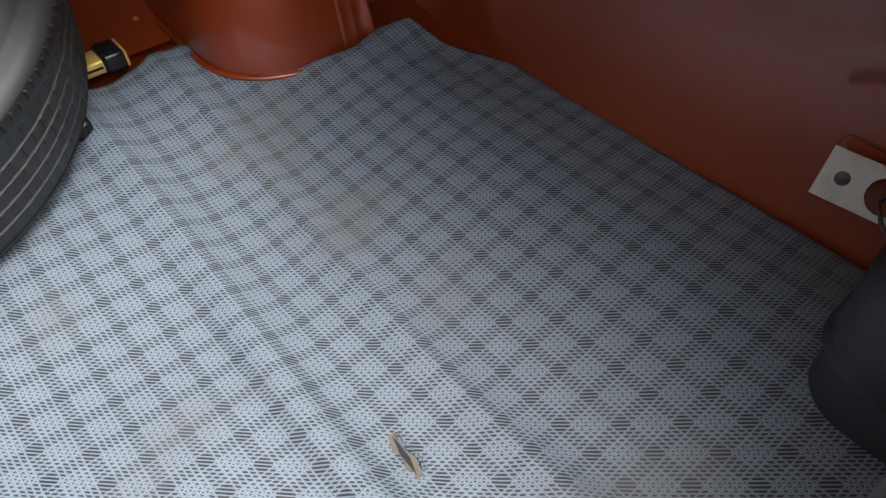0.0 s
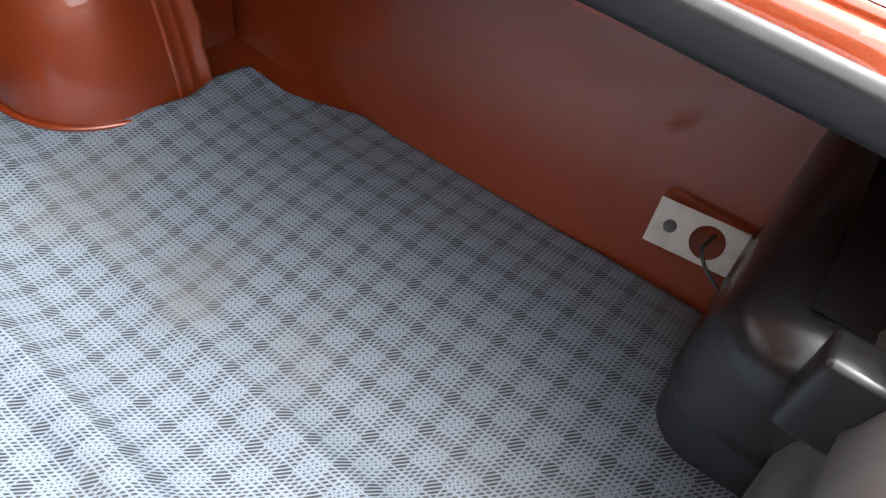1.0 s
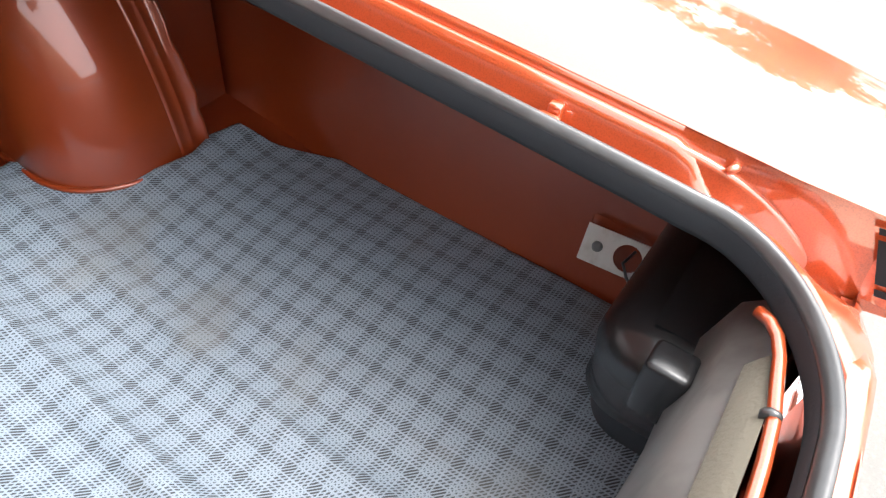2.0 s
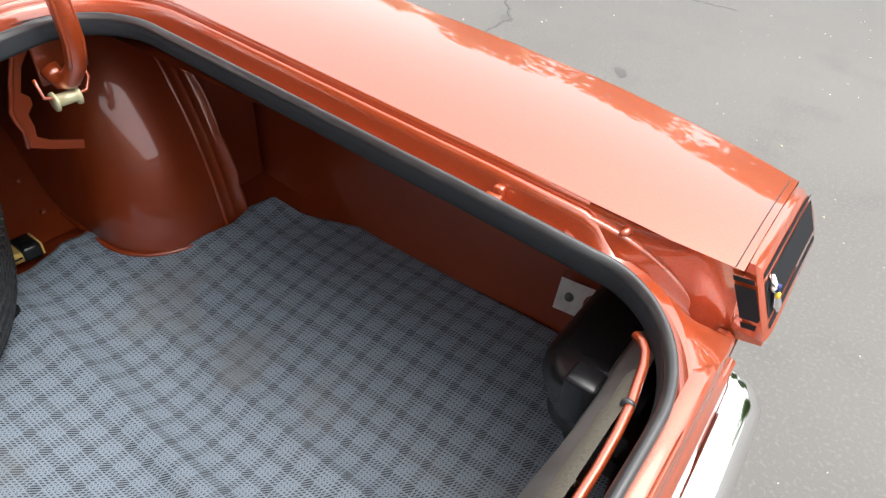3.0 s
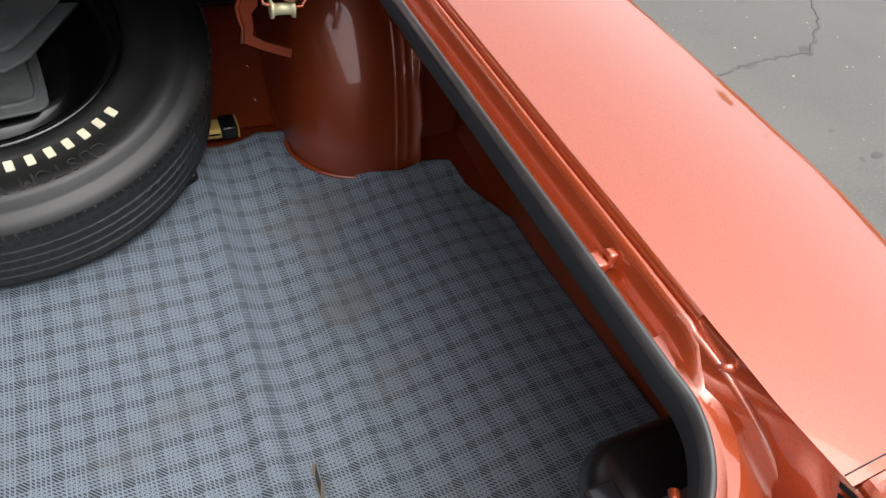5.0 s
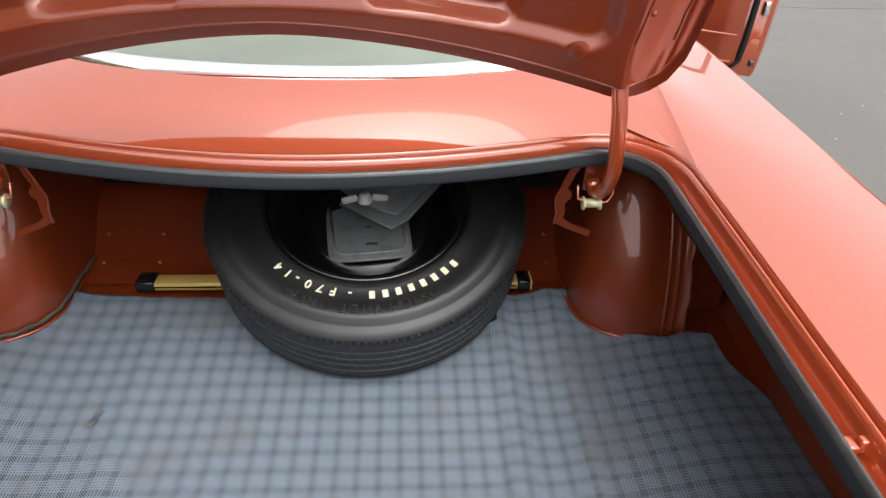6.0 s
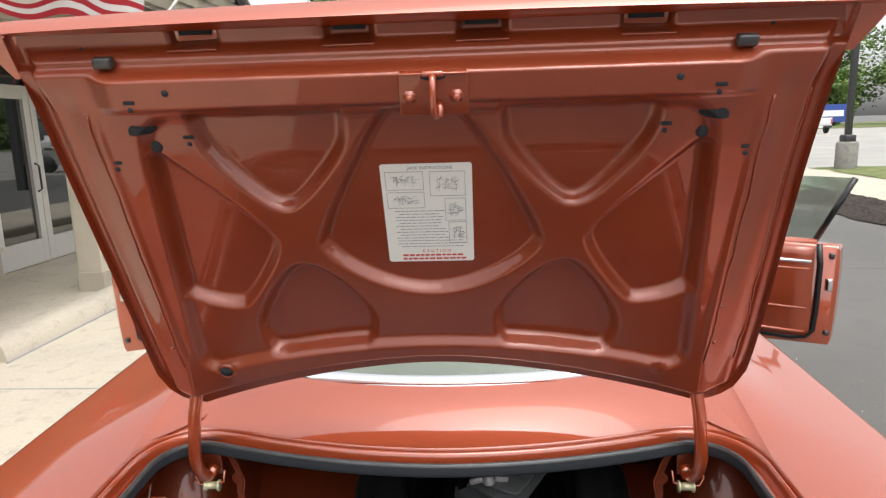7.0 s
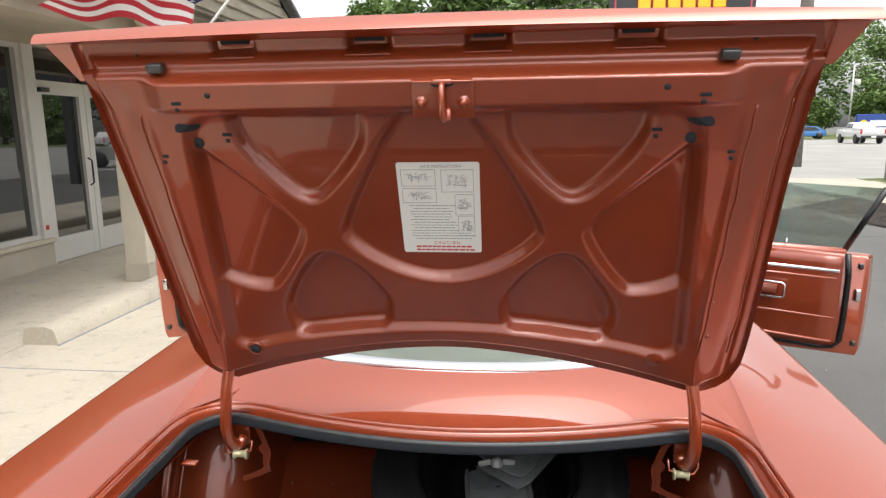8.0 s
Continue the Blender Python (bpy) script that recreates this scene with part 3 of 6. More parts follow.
part("axle_step", grid(kick, line(-0.62, 0.62, 17), list(range(9))), SHADED_ORANGE, car, "orange raised floor over the axle")
part("bulkhead_felt", grid(lambda x, y: (x, y, 0.572 + 0.012 * smooth01((y - 1.35) / 0.03) + 0.004 * noise.noise((x * 6, y * 6, 0))), line(-0.80, 0.80, 25), line(1.366, 1.61, 9)), BLACK_AND_SHADE, car, "black felt behind the axle step")
part("seat_back", box((-0.80, 1.60, 0.40), (0.80, 1.66, 0.895), 0.01), BLACK_AND_SHADE, car)
part("parcel_shelf", grid(lambda x, y: (x, y, 0.842 + 0.006 * smooth01((y - 1.0) / 0.1)), line(-0.78, 0.78, 9), [0.985, 1.0, 1.03, 1.06, 1.1, 1.3, 1.64]), BLACK_AND_SHADE, car, "black underside of the parcel shelf")
part("parcel_tray", grid(lambda x, t: (x, 1.080 + 0.46 * x * x + 0.10 * (abs(x) / 0.6) ** 4 + 0.5 * t, 0.928 - 0.015 * t), line(-0.44, 0.44, 21), [0, 0.1, 0.4, 1]), TRAY, car, "pale parcel tray under the rear window")
for x in (-0.475, -0.36, 0.475, 0.36):
    for y, z in ((1.208, 0.470), (1.262, 0.508)):
        part("rivet", spin([(0.0, 0.004), (0.004, 0.003), (0.006, 0.0)], 10, pose(x, y, z, 42, 0, 0)), SHADED_ORANGE, car)

# rear inner panel, unpainted
part("rear_panel", grid(lambda x, k: (x, (0.240, 0.262, 0.275, 0.270, 0.272, 0.25)[int(k)] + 0.003 * math.sin(x * 23), (0.765, 0.745, 0.69, 0.665, 0.63, 0.40)[int(k)]), line(-0.56, 0.56, 41), list(range(6))), STEEL, car, "bare grey steel inside the tail panel")

for s in (1, -1):
    part("tail_corner", grid(lambda x, z: (s * x, 0.205 + 0.03 * smooth01((0.5 - z) / 0.2), z), line(0.598, 0.835, 6), line(0.30, 0.748, 6)), PAINT, car)
    part("rear_panel", grid(lambda x, z: (s * x, 0.243, z), line(0.555, 0.815, 5), line(0.38, 0.725, 5)), SHADED_ORANGE, car)

# black lamp cover in the corner
def cover_x(z):
    """Inboard face of the cover: it leans outwards to its foot."""
    return float(np.interp(z, [0.40, 0.43, 0.66, 0.72], [0.655, 0.640, 0.524, 0.518]))


def lamp_cover(k, t):
    """Rounded hood: k runs round from the wing to the tail, t from the foot to the crown."""
    if t <= 0.8:
        z, pull = 0.560 + 0.105 * t / 0.8, -0.004 * smooth01((0.12 - t) / 0.12)
    else:
        a = (t - 0.8) / 0.2 * math.pi / 2
        z, pull = 0.665 + 0.036 * math.sin(a), 0.036 * (1 - math.cos(a))
    x0, r = cover_x(z), 0.045
    pts = [(0.80, 0.338), (0.70, 0.338)] + [(x0 + r - r * math.sin(a), 0.338 - r + r * math.cos(a)) for a in line(0, math.pi / 2, 9)] + [(x0, 0.27), (x0, 0.235)]
    x, y = pts[int(k)]
    return (x + pull * (x < 0.69), y - pull * (y > 0.28), z)


cover = part("lamp_cover", grid(lamp_cover, list(range(13)), line(0, 1, 31)), PLASTIC, car, "black plastic tail lamp cover")
part("cover_top", grid(lambda x, y: (x, y, 0.7005 + 0.022 * smooth01((x - 0.56) / 0.2) + 0.003 * math.sin(x * 34) * smooth01((x - 0.56) / 0.05)), line(0.553, 0.80, 13), line(0.22, 0.303, 5)), PLASTIC, cover)
part("cover_box", box((0.499, 0.266, 0.672), (0.526, 0.295, 0.721), 0.004), PLASTIC, cover)

def skirt(k, z):
    x0, r = cover_x(z) + 0.003, 0.045
    pts = [(0.80, 0.334), (0.70, 0.334)] + [(x0 + r - r * math.sin(a), 0.334 - r + r * math.cos(a)) for a in line(0, math.pi / 2, 9)] + [(x0, 0.27), (x0, 0.235)]
    return (*pts[int(k)], z)


part("cover_skirt", grid(skirt, list(range(13)), line(0.40, 0.615, 6), thick=-0.002), BOARD, car, "dark fibreboard skirt")
part("screw", spin([(0.0, 0.004), (0.004, 0.0035), (0.005, 0.0)], 10, pose(0.500, 0.262, 0.60, 0, -90, 0)), CHROME, car)
part("felt_strip", grid(lambda x, k: (x, (0.236, 0.243, 0.250)[int(k)], (0.777, 0.771, 0.757)[int(k)]), line(-0.50, 0.50, 30), [0, 1, 2]), STRIP, car, "beige felt strip")

# zinc plate on the side wall, with two holes
def holed_plate():
    bm = bmesh.new()
    ring_n = 20

    def hole(cx, cy, r):
        return [(cx + r * math.cos(2 * math.pi * k / ring_n), cy + r * math.sin(2 * math.pi * k / ring_n)) for k in range(ring_n)]
    # two square fields side by side, each with its hole
    for x0, x1, cx, r in ((0.0, 0.036, 0.018, 0.0065), (0.036, 0.115, 0.0545, 0.0165)):
        hs = hole(cx, 0.022, r)
        outer = []
        for k in range(ring_n):
            a = 2 * math.pi * k / ring_n
            dx, dy = math.cos(a), math.sin(a)
            tx = ((x1 if dx > 0 else x0) - cx) / dx if abs(dx) > 1e-6 else 1e9
            ty = ((0.045 if dy > 0 else 0.0) - 0.022) / dy if abs(dy) > 1e-6 else 1e9
            t = min(tx, ty)
            outer.append((cx + dx * t, 0.022 + dy * t))
        hv = [bm.verts.new((x, y, 0)) for x, y in hs]
        ov = [bm.verts.new((x, y, 0)) for x, y in outer]
        for k in range(ring_n):
            bm.faces.new((hv[k], ov[k], ov[(k + 1) % ring_n], hv[(k + 1) % ring_n]))
        for cxx, cyy in ((x0, 0.0), (x1, 0.0), (x0, 0.045), (x1, 0.045)):
            near = sorted(ov, key=lambda q: (q.co.x - cxx) ** 2 + (q.co.y - cyy) ** 2)[:2]
            c = bm.verts.new((cxx, cyy, 0))
            bm.faces.new((near[0], near[1], c))
    bmesh.ops.recalc_face_normals(bm, faces=bm.faces[:])
    bmesh.ops.solidify(bm, geom=bm.faces[:], thickness=0.002)
    return bm


PLATE_M = Matrix(((0.05, 0.40, 0.91, 0.779), (-0.99, 0.06, 0.03, 0.424), (0.04, 0.915, -0.40, 0.512), (0, 0, 0, 1)))
bm = holed_plate()
bm.transform(PLATE_M)
zinc = part("wiring_plate", bm, ZINC, car, "bare zinc plate with two round holes", smooth=False)
part("plate_back", box((-0.002, 0.040, 0.010), (0.13, 0.066, 0.024), 0.004, 2, PLATE_M), SHADED_ORANGE, zinc)
part("grommet", spin([(0.0, -0.004), (0.006, -0.003), (0.007, 0.001)], 14, PLATE_M @ pose(0.018, 0.022, -0.001)), GREY, zinc)
part("wire", tube([PLATE_M @ Vector(p) for p in ((0.058, 0.028, 0.02), (0.052, 0.016, -0.004), (0.062, 0.002, -0.006), (0.085, -0.015, -0.006), (0.12, -0.028, 0.0))], 0.0018, 6), SEAL, zinc)

# orange rod along the rear edge of the opening
rod_pts = [(0.521, 0.2570, 0.777), (0.5165, 0.2495, 0.778), (0.508, 0.2435, 0.778), (0.494, 0.2392, 0.778), (0.476, 0.2362, 0.778), (0.456, 0.2325, 0.778), (0.430, 0.2302, 0.777)]
rod = part("edge_flange", tube(rod_pts + [(x, 0.2290, 0.776) for x in line(0.40, -0.50, 12)], 0.0036, 8), PAINT, car, "thin orange flange rod")
part("flange_clip", tube([(0.4575, 0.2342, 0.778), (0.4545, 0.2340, 0.778)], 0.0052, 10), SEAL, rod)
for s in (1, -1):
    part("buffer_bracket", join(box((s * 0.563 - 0.006, 0.408, skin_z(0.415) - 0.030), (s * 0.563 + 0.006, 0.424, skin_z(0.415) - 0.018), 0.002), box((s * 0.575 - 0.004, 0.411, skin_z(0.415) - 0.03), (s * 0.575 + 0.004, 0.421, skin_z(0.415) - 0.014), 0.002)), PAINT, car)

# ---- boot lid, standing open ----
LID_V, LID_N = Vector((0, -0.4030, 0.9152)), Vector((0, -0.9152, -0.4030))
LID_0 = Vector((0, 0.896, 1.024))


def on_lid(u, w, h):
    """u across, w up along the lid, h out of its inner side."""
    return Vector((u, 0, 0)) + LID_0 + LID_V * w + LID_N * h


LID_M = Matrix.Translation(LID_0) @ Matrix(((1, 0, 0), (0, LID_V.y, LID_N.y), (0, LID_V.z, LID_N.z))).to_4x4()
LID_TOP = 0.606


def lid_half(w):
    return float(np.interp(w, [-0.12, 0.0, 0.25, 0.5, LID_TOP], [0.536, 0.543, 0.549, 0.556, 0.562]))


def lid_low(u):
    a = abs(u)
    low = -0.004 - 0.100 * (a / 0.46) ** 1.75
    if a > 0.47:
        c = min(1.0, (a - 0.47) / 0.075)
        low = -0.108 + 0.075 * (1 - math.sqrt(max(0.0, 1 - c * c)))
    return low


def inside(points, u, w):
    """Distance from an outline, positive inside."""
    best, odd = 9.0, False
    n = len(points)
    for i in range(n):
        x1, y1 = points[i]
        x2, y2 = points[(i + 1) % n]
        dx, dy = x2 - x1, y2 - y1
        t = max(0.0, min(1.0, ((u - x1) * dx + (w - y1) * dy) / (dx * dx + dy * dy)))
        best = min(best, math.hypot(u - x1 - t * dx, w - y1 - t * dy))
        if (y1 > w) != (y2 > w) and u < x1 + (w - y1) / (y2 - y1) * dx:
            odd = not odd
    return best if odd else -best


CELLS = [
    rounded([(-0.050, 0.530), (-0.182, 0.290), (-0.182, 0.245), (-0.10, 0.180), (0.0, 0.152), (0.10, 0.180), (0.182, 0.245), (0.182, 0.290), (0.050, 0.530)], 2),
    rounded([(0.105, 0.470), (0.112, 0.425), (0.190, 0.335), (0.225, 0.322), (0.265, 0.345), (0.345, 0.445), (0.335, 0.530), (0.110, 0.530)], 2),
    rounded([(0.398, 0.440), (0.385, 0.436), (0.240, 0.290), (0.240, 0.245), (0.310, 0.142), (0.340, 0.130), (0.410, 0.148), (0.470, 0.200), (0.480, 0.440)], 2),
    rounded([(0.098, 0.128), (0.150, 0.200), (0.205, 0.236), (0.250, 0.222), (0.325, 0.105), (0.312, 0.040), (0.285, 0.022), (0.150, 0.030), (0.105, 0.055), (0.097, 0.090)], 2),
]


def lid_height(u, w):
    a = abs(u)
    edge = min(lid_half(w) + 0.016 * (u > 0) * (1 - smooth01(w / 0.45)) - a, LID_TOP - w, (w - lid_low(u)) * 0.93)
    h = -0.022 * (1 - smooth01((edge - 0.016) / 0.020))
    h -= 0.012 * smooth01((a - 0.462) / 0.05) * (1 - smooth01((w - 0.50) / 0.06))
    # stiff beam under the rear edge
    bw = 1 - smooth01((a - 0.41) / 0.05)
    h += 0.018 * bw * smooth01((w - 0.500) / 0.015) * (1 - smooth01((w - 0.551) / 0.010))
    h -= 0.012 * smooth01((w - 0.556) / 0.012)
    # step down into the stamped field
    fx, fy = 0.408 + 0.030 * (0.48 - w) / 0.44 - a, min(0.497 - w, w - 0.056 + 0.36 * a * a)
    field = 0.05 - math.hypot(0.05 - fx, 0.05 - fy) if fx < 0.05 and fy < 0.05 else min(fx, fy)
    h -= 0.014 * smooth01((field + 0.004) / 0.020)
    deep = min(max(inside(c, a, w) for c in CELLS), field + 0.004)
    h -= 0.020 * smooth01((deep - 0.001) / 0.018)
    # crease along the flank, outside which the sheet falls away
    h += 0.003 * math.exp(-((a - 0.463) / 0.006) ** 2) * smooth01((w - 0.02) / 0.05) * (1 - smooth01((w - 0.46) / 0.06))
    # clip pockets under the rear lip
    for c in (-0.305, -0.092, 0.087, 0.303):
        h -= 0.018 * smooth01((0.036 - abs(u - c)) / 0.010) * smooth01((0.012 - abs(w - 0.594)) / 0.005)
    # hollow round the drain hole at the foot
    h += 0.004 * math.exp(-((a - 0.39) ** 2 + (w - 0.0) ** 2) / 0.0006)
    return h


def lid_point(s, t):
    w0 = lid_low(s * 0.545)
    w = w0 + (LID_TOP - w0) * t
    u = s * (lid_half(w) + 0.016 * max(0.0, s) * (1 - smooth01(w / 0.45)))
    return u, w


# lid underside in the same orange, with shade put into the colour
lid = part("boot_lid", grid(lambda s, t: on_lid(*lid_point(s, t), lid_height(*lid_point(s, t))), line(-1, 1, 281), line(0, 0.84, 150) + line(0.844, 1, 60)), SHADED_ORANGE, car, "open orange boot lid with stamped ribs")


def lid_outer(s, t):
    u, w = lid_point(s, t)
    crown = 0.020 * (1 - s * s)
    return on_lid(u, w, -0.034 - crown - 0.012 * math.sin(math.pi * t))


part("lid_skin", grid(lid_outer, line(-1, 1, 41), line(0, 1, 25)), PAINT, lid)
rim_s = [(-1, t) for t in line(1, 0, 30)] + [(s, 0) for s in line(-0.98, 0.98, 60)] + [(1, t) for t in line(0, 1, 30)]
part("lid_edge", grid(lambda i, k: (on_lid(*lid_point(*rim_s[int(i)]), -0.022) if k < 1 else Vector(lid_outer(*rim_s[int(i)]))), list(range(len(rim_s))), [0, 1]), PAINT, lid)


def lid_lip(s, k):
    """The rear edge, wider than the lid, its face turned to the sky."""
    prof = [(LID_TOP + 0.000, -0.024), (LID_TOP + 0.0090, 0.002), (LID_TOP + 0.0098, 0.003), (LID_TOP + 0.0160, -0.009), (LID_TOP + 0.020, -0.030), (LID_TOP + 0.006, -0.052), (LID_TOP - 0.06, -0.060)]
    w, h = prof[int(k)]
    half = 0.612 if k > 0 else 0.60
    if k > 5:
        half = 0.575
    bow = 1 - s * s
    if k > 2:
        h = 0.003 + (h - 0.003) * (0.50 + 0.60 * bow)
    return on_lid(s * half, w + 0.009 * bow * (k > 0), h - 0.006 * s * s)


part("lid_lip", grid(lid_lip, line(-1, 1, 41), list(range(7)), thick=0.002), PAINT, lid, "orange rear lip", sharp=25)


def lid_box(name, u, w, du, dw, h, dh, mat, bevel=0.002, label="", turn=0):
    m = LID_M @ pose(u, w, h, 0, 0, turn)
    return part(name, box((-du / 2, -dw / 2, -dh), (du / 2, dw / 2, dh), bevel, 2, m), mat, lid, label)


# latch plate, hook and bolts
lid_box("latch_plate", 0.022, 0.524, 0.092, 0.058, 0.0195, 0.0028, SHADED_ORANGE, 0.0015)
lid_box("latch_flange", 0.022, 0.5535, 0.088, 0.003, 0.0205, 0.006, PAINT, 0.001)
# black disc painted in for the dark of the opening
part("latch_opening", spin([(0.0, 0.0012), (1.0, 0.0008)], 18, LID_M @ pose(0.022, 0.5485, 0.0228) @ Matrix.Diagonal((0.017, 0.0045, 1, 1))), BLACK_AND_SHADE, lid)
part("latch_hook", tube([LID_M @ Vector(p) for p in ((0.022, 0.552, 0.020), (0.022, 0.547, 0.036), (0.022, 0.530, 0.042), (0.022, 0.508, 0.042), (0.024, 0.500, 0.038), (0.030, 0.501, 0.036), (0.030, 0.510, 0.034), (0.029, 0.512, 0.022))], 0.0048, 8), PAINT, lid, "orange latch striker")
lid_box("latch_catch", 0.022, 0.553, 0.030, 0.008, 0.02, 0.008, PAINT, 0.003)
for x in (-0.010, 0.052):
    bolt = part("bolt", spin([(0.0, 0.010), (0.005, 0.0095), (0.0055, 0.008), (0.0055, 0.003), (0.010, 0.002), (0.010, 0.0)], 6, LID_M @ pose(x, 0.522, 0.0215)), PAINT, lid)
# rubber buffers, and black patches painting the dark inside slots and holes
for s in (-1, 1):
    lid_box("rubber_buffer", s * 0.424, 0.573, 0.026, 0.015, -0.006, 0.007, SEAL, 0.003, "black rubber buffer")
    for u, w in ((0.394, 0.5245), (0.453, 0.427), (0.341, 0.458)):
        h = lid_height(u, w)
        lid_box("slot", s * u, w, 0.016, 0.0055, h, 0.0008, BLACK_AND_SHADE, 0.0015)
        part("hole", spin([(0.0, 0.0008), (0.0036, 0.0008), (0.0038, 0.0)], 12, LID_M @ pose(s * u - 0.001, w - 0.0105, lid_height(u, w - 0.0105) + 0.0004)), BLACK_AND_SHADE, lid)
    torn = [(0.378, 0.478), (0.381, 0.471), (0.392, 0.4655), (0.404, 0.468), (0.414, 0.4675), (0.4215, 0.470), (0.4205, 0.480), (0.413, 0.486), (0.402, 0.4845), (0.390, 0.482)]
    bm = bmesh.new()
    ring_in = [bm.verts.new(on_lid(s * (u + (0.400 - u) * 0.12), w + (0.476 - w) * 0.12, lid_height(u, w) + 0.0012)) for u, w in torn]
    hub = bm.verts.new(on_lid(s * 0.400, 0.476, lid_height(0.400, 0.476) + 0.003))
    for k in range(len(torn)):
        bm.faces.new((ring_in[k], ring_in[(k + 1) % len(torn)], hub))
    bmesh.ops.recalc_face_normals(bm, faces=bm.faces[:])
    part("opening", bm, BLACK_AND_SHADE, lid, "dark torn opening", smooth=False)
    part("opening", spin([(0.0, 0.0012), (0.0085, 0.0010), (0.0095, -0.001)], 16, LID_M @ pose(s * 0.393, 0.4445, lid_height(0.393, 0.4445) + 0.0015)), BLACK_AND_SHADE, lid)
    part("hole", spin([(0.0, 0.0008), (0.0045, 0.0008), (0.0048, 0.0)], 14, LID_M @ pose(s * 0.340, 0.5365, lid_height(0.34, 0.5365) + 0.0005)), BLACK_AND_SHADE, lid)
    part("hole", spin([(0.0, 0.0008), (0.0028, 0.0008), (0.003, 0.0)], 10, LID_M @ pose(s * 0.462, 0.585, lid_height(0.462, 0.585) + 0.0005)), BLACK_AND_SHADE, lid)
# drain hole: a black disc for its dark inside
part("drain_hole", spin([(0.0, 0.001), (0.0105, 0.001), (0.011, 0.0)], 20, LID_M @ pose(-0.390, 0.0, lid_height(-0.39, 0.0) + 0.001)), BLACK_AND_SHADE, lid)
part("drain_rim", spin([(0.011, 0.0), (0.0125, 0.0025), (0.016, 0.0022), (0.018, -0.001)], 24, LID_M @ pose(-0.390, 0.0, lid_height(-0.39, 0.0))), SHADED_ORANGE, lid)
part("plug", spin([(0.0, 0.004), (0.010, 0.003), (0.016, 0.0)], 20, LID_M @ pose(0.390, 0.0, lid_height(0.39, 0.0))), SHADED_ORANGE, lid)
# black strips painting the shade in the clip recesses under the rear lip
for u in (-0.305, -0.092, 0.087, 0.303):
    lid_box("clip_shade_strip", u, 0.5985, 0.046, 0.008, -0.0460, 0.002, BLACK_AND_SHADE, 0.001)
    lid_box("clip_rim", u, 0.581, 0.070, 0.003, -0.022, 0.003, SHADED_ORANGE, 0.0012)

# instruction label on the lid
LAB_H = -0.033
label_sheet = part("instruction_label", plate([(-0.068, 0.216), (0.066, 0.216), (0.069, 0.219), (0.069, 0.393), (0.066, 0.396), (-0.068, 0.396), (-0.071, 0.393), (-0.071, 0.219)], 0.0008, LID_M @ pose(0, 0, LAB_H)), PAPER, lid, "white jacking instruction label", smooth=False)


def lab_bar(u, w, du, dw, mat=INK, h=0.0003):
    return box((u - du / 2, w - dw / 2, LAB_H), (u + du / 2, w + dw / 2, LAB_H + h), 0, 1, LID_M)


def text(name, words, size, m, mat, parent, extrude=0.0002, label="", align="CENTER", bevel=0.0):
    cu = bpy.data.curves.new(name, "FONT")
    cu.body, cu.size, cu.extrude, cu.align_x, cu.bevel_depth = words, size, extrude, align, bevel
    tmp = new(name, cu)
    me = bpy.data.meshes.new_from_object(tmp)
    bpy.data.objects.remove(tmp)
    me.transform(m)
    return part(name, me, mat, parent, label, smooth=False)


text("print", "JACK INSTRUCTIONS", 0.0072, LID_M @ pose(0.005, 0.3865, LAB_H + 0.0004), INK, label_sheet)
text("print", "C A U T I O N", 0.0075, LID_M @ pose(0.008, 0.2345, LAB_H + 0.0004), REDINK, label_sheet)
bars = []
for w in (0.2285, 0.2215):
    u = -0.048
    while u < 0.052:
        n = 0.004 + 0.006 * random.random()
        bars.append(lab_bar(u + n / 2, w, n, 0.0034))
        u += n + 0.0018
part("print_line", join(*bars), REDINK, label_sheet, smooth=False)
lines = []
for k in range(13):
    w = 0.313 - k * 0.0056
    u = -0.054 if k in (0, 2, 3, 5, 7, 9, 10, 11) else -0.048
    stop = 0.012 + 0.014 * random.random() if k < 10 else 0.050
    while u < stop:
        n = 0.003 + 0.007 * random.random()
        lines.append(lab_bar(u + n / 2, w, n, 0.0011))
        u += n + 0.0016
part("print_line", join(*lines), INK, label_sheet, smooth=False)
pics = []
for u, w, du, dw in ((-0.035, 0.367, 0.058, 0.031), (0.031, 0.361, 0.054, 0.042), (-0.035, 0.333, 0.058, 0.028), (0.042, 0.315, 0.032, 0.040), (0.044, 0.272, 0.028, 0.040)):
    frame_w = 0.0007
    pics += [lab_bar(u, w + dw / 2, du, frame_w), lab_bar(u, w - dw / 2, du, frame_w), lab_bar(u - du / 2, w, frame_w, dw), lab_bar(u + du / 2, w, frame_w, dw)]
    for _ in range(44):
        a, b = random.uniform(-0.36, 0.36), random.uniform(-0.3, 0.3)
        ang = random.choice((-28, 0, 0, 12, 35, 90, 90, 60))
        ln = random.uniform(0.003, 0.014)
        pics.append(box((-ln / 2, -0.0002, 0), (ln / 2, 0.0002, 0.0003), 0, 1, LID_M @ pose(u + a * du * 0.8, w + b * dw * 0.8, LAB_H, 0, 0, ang)))
part("line_drawing", join(*pics), INK, label_sheet, "small line drawings", smooth=False)

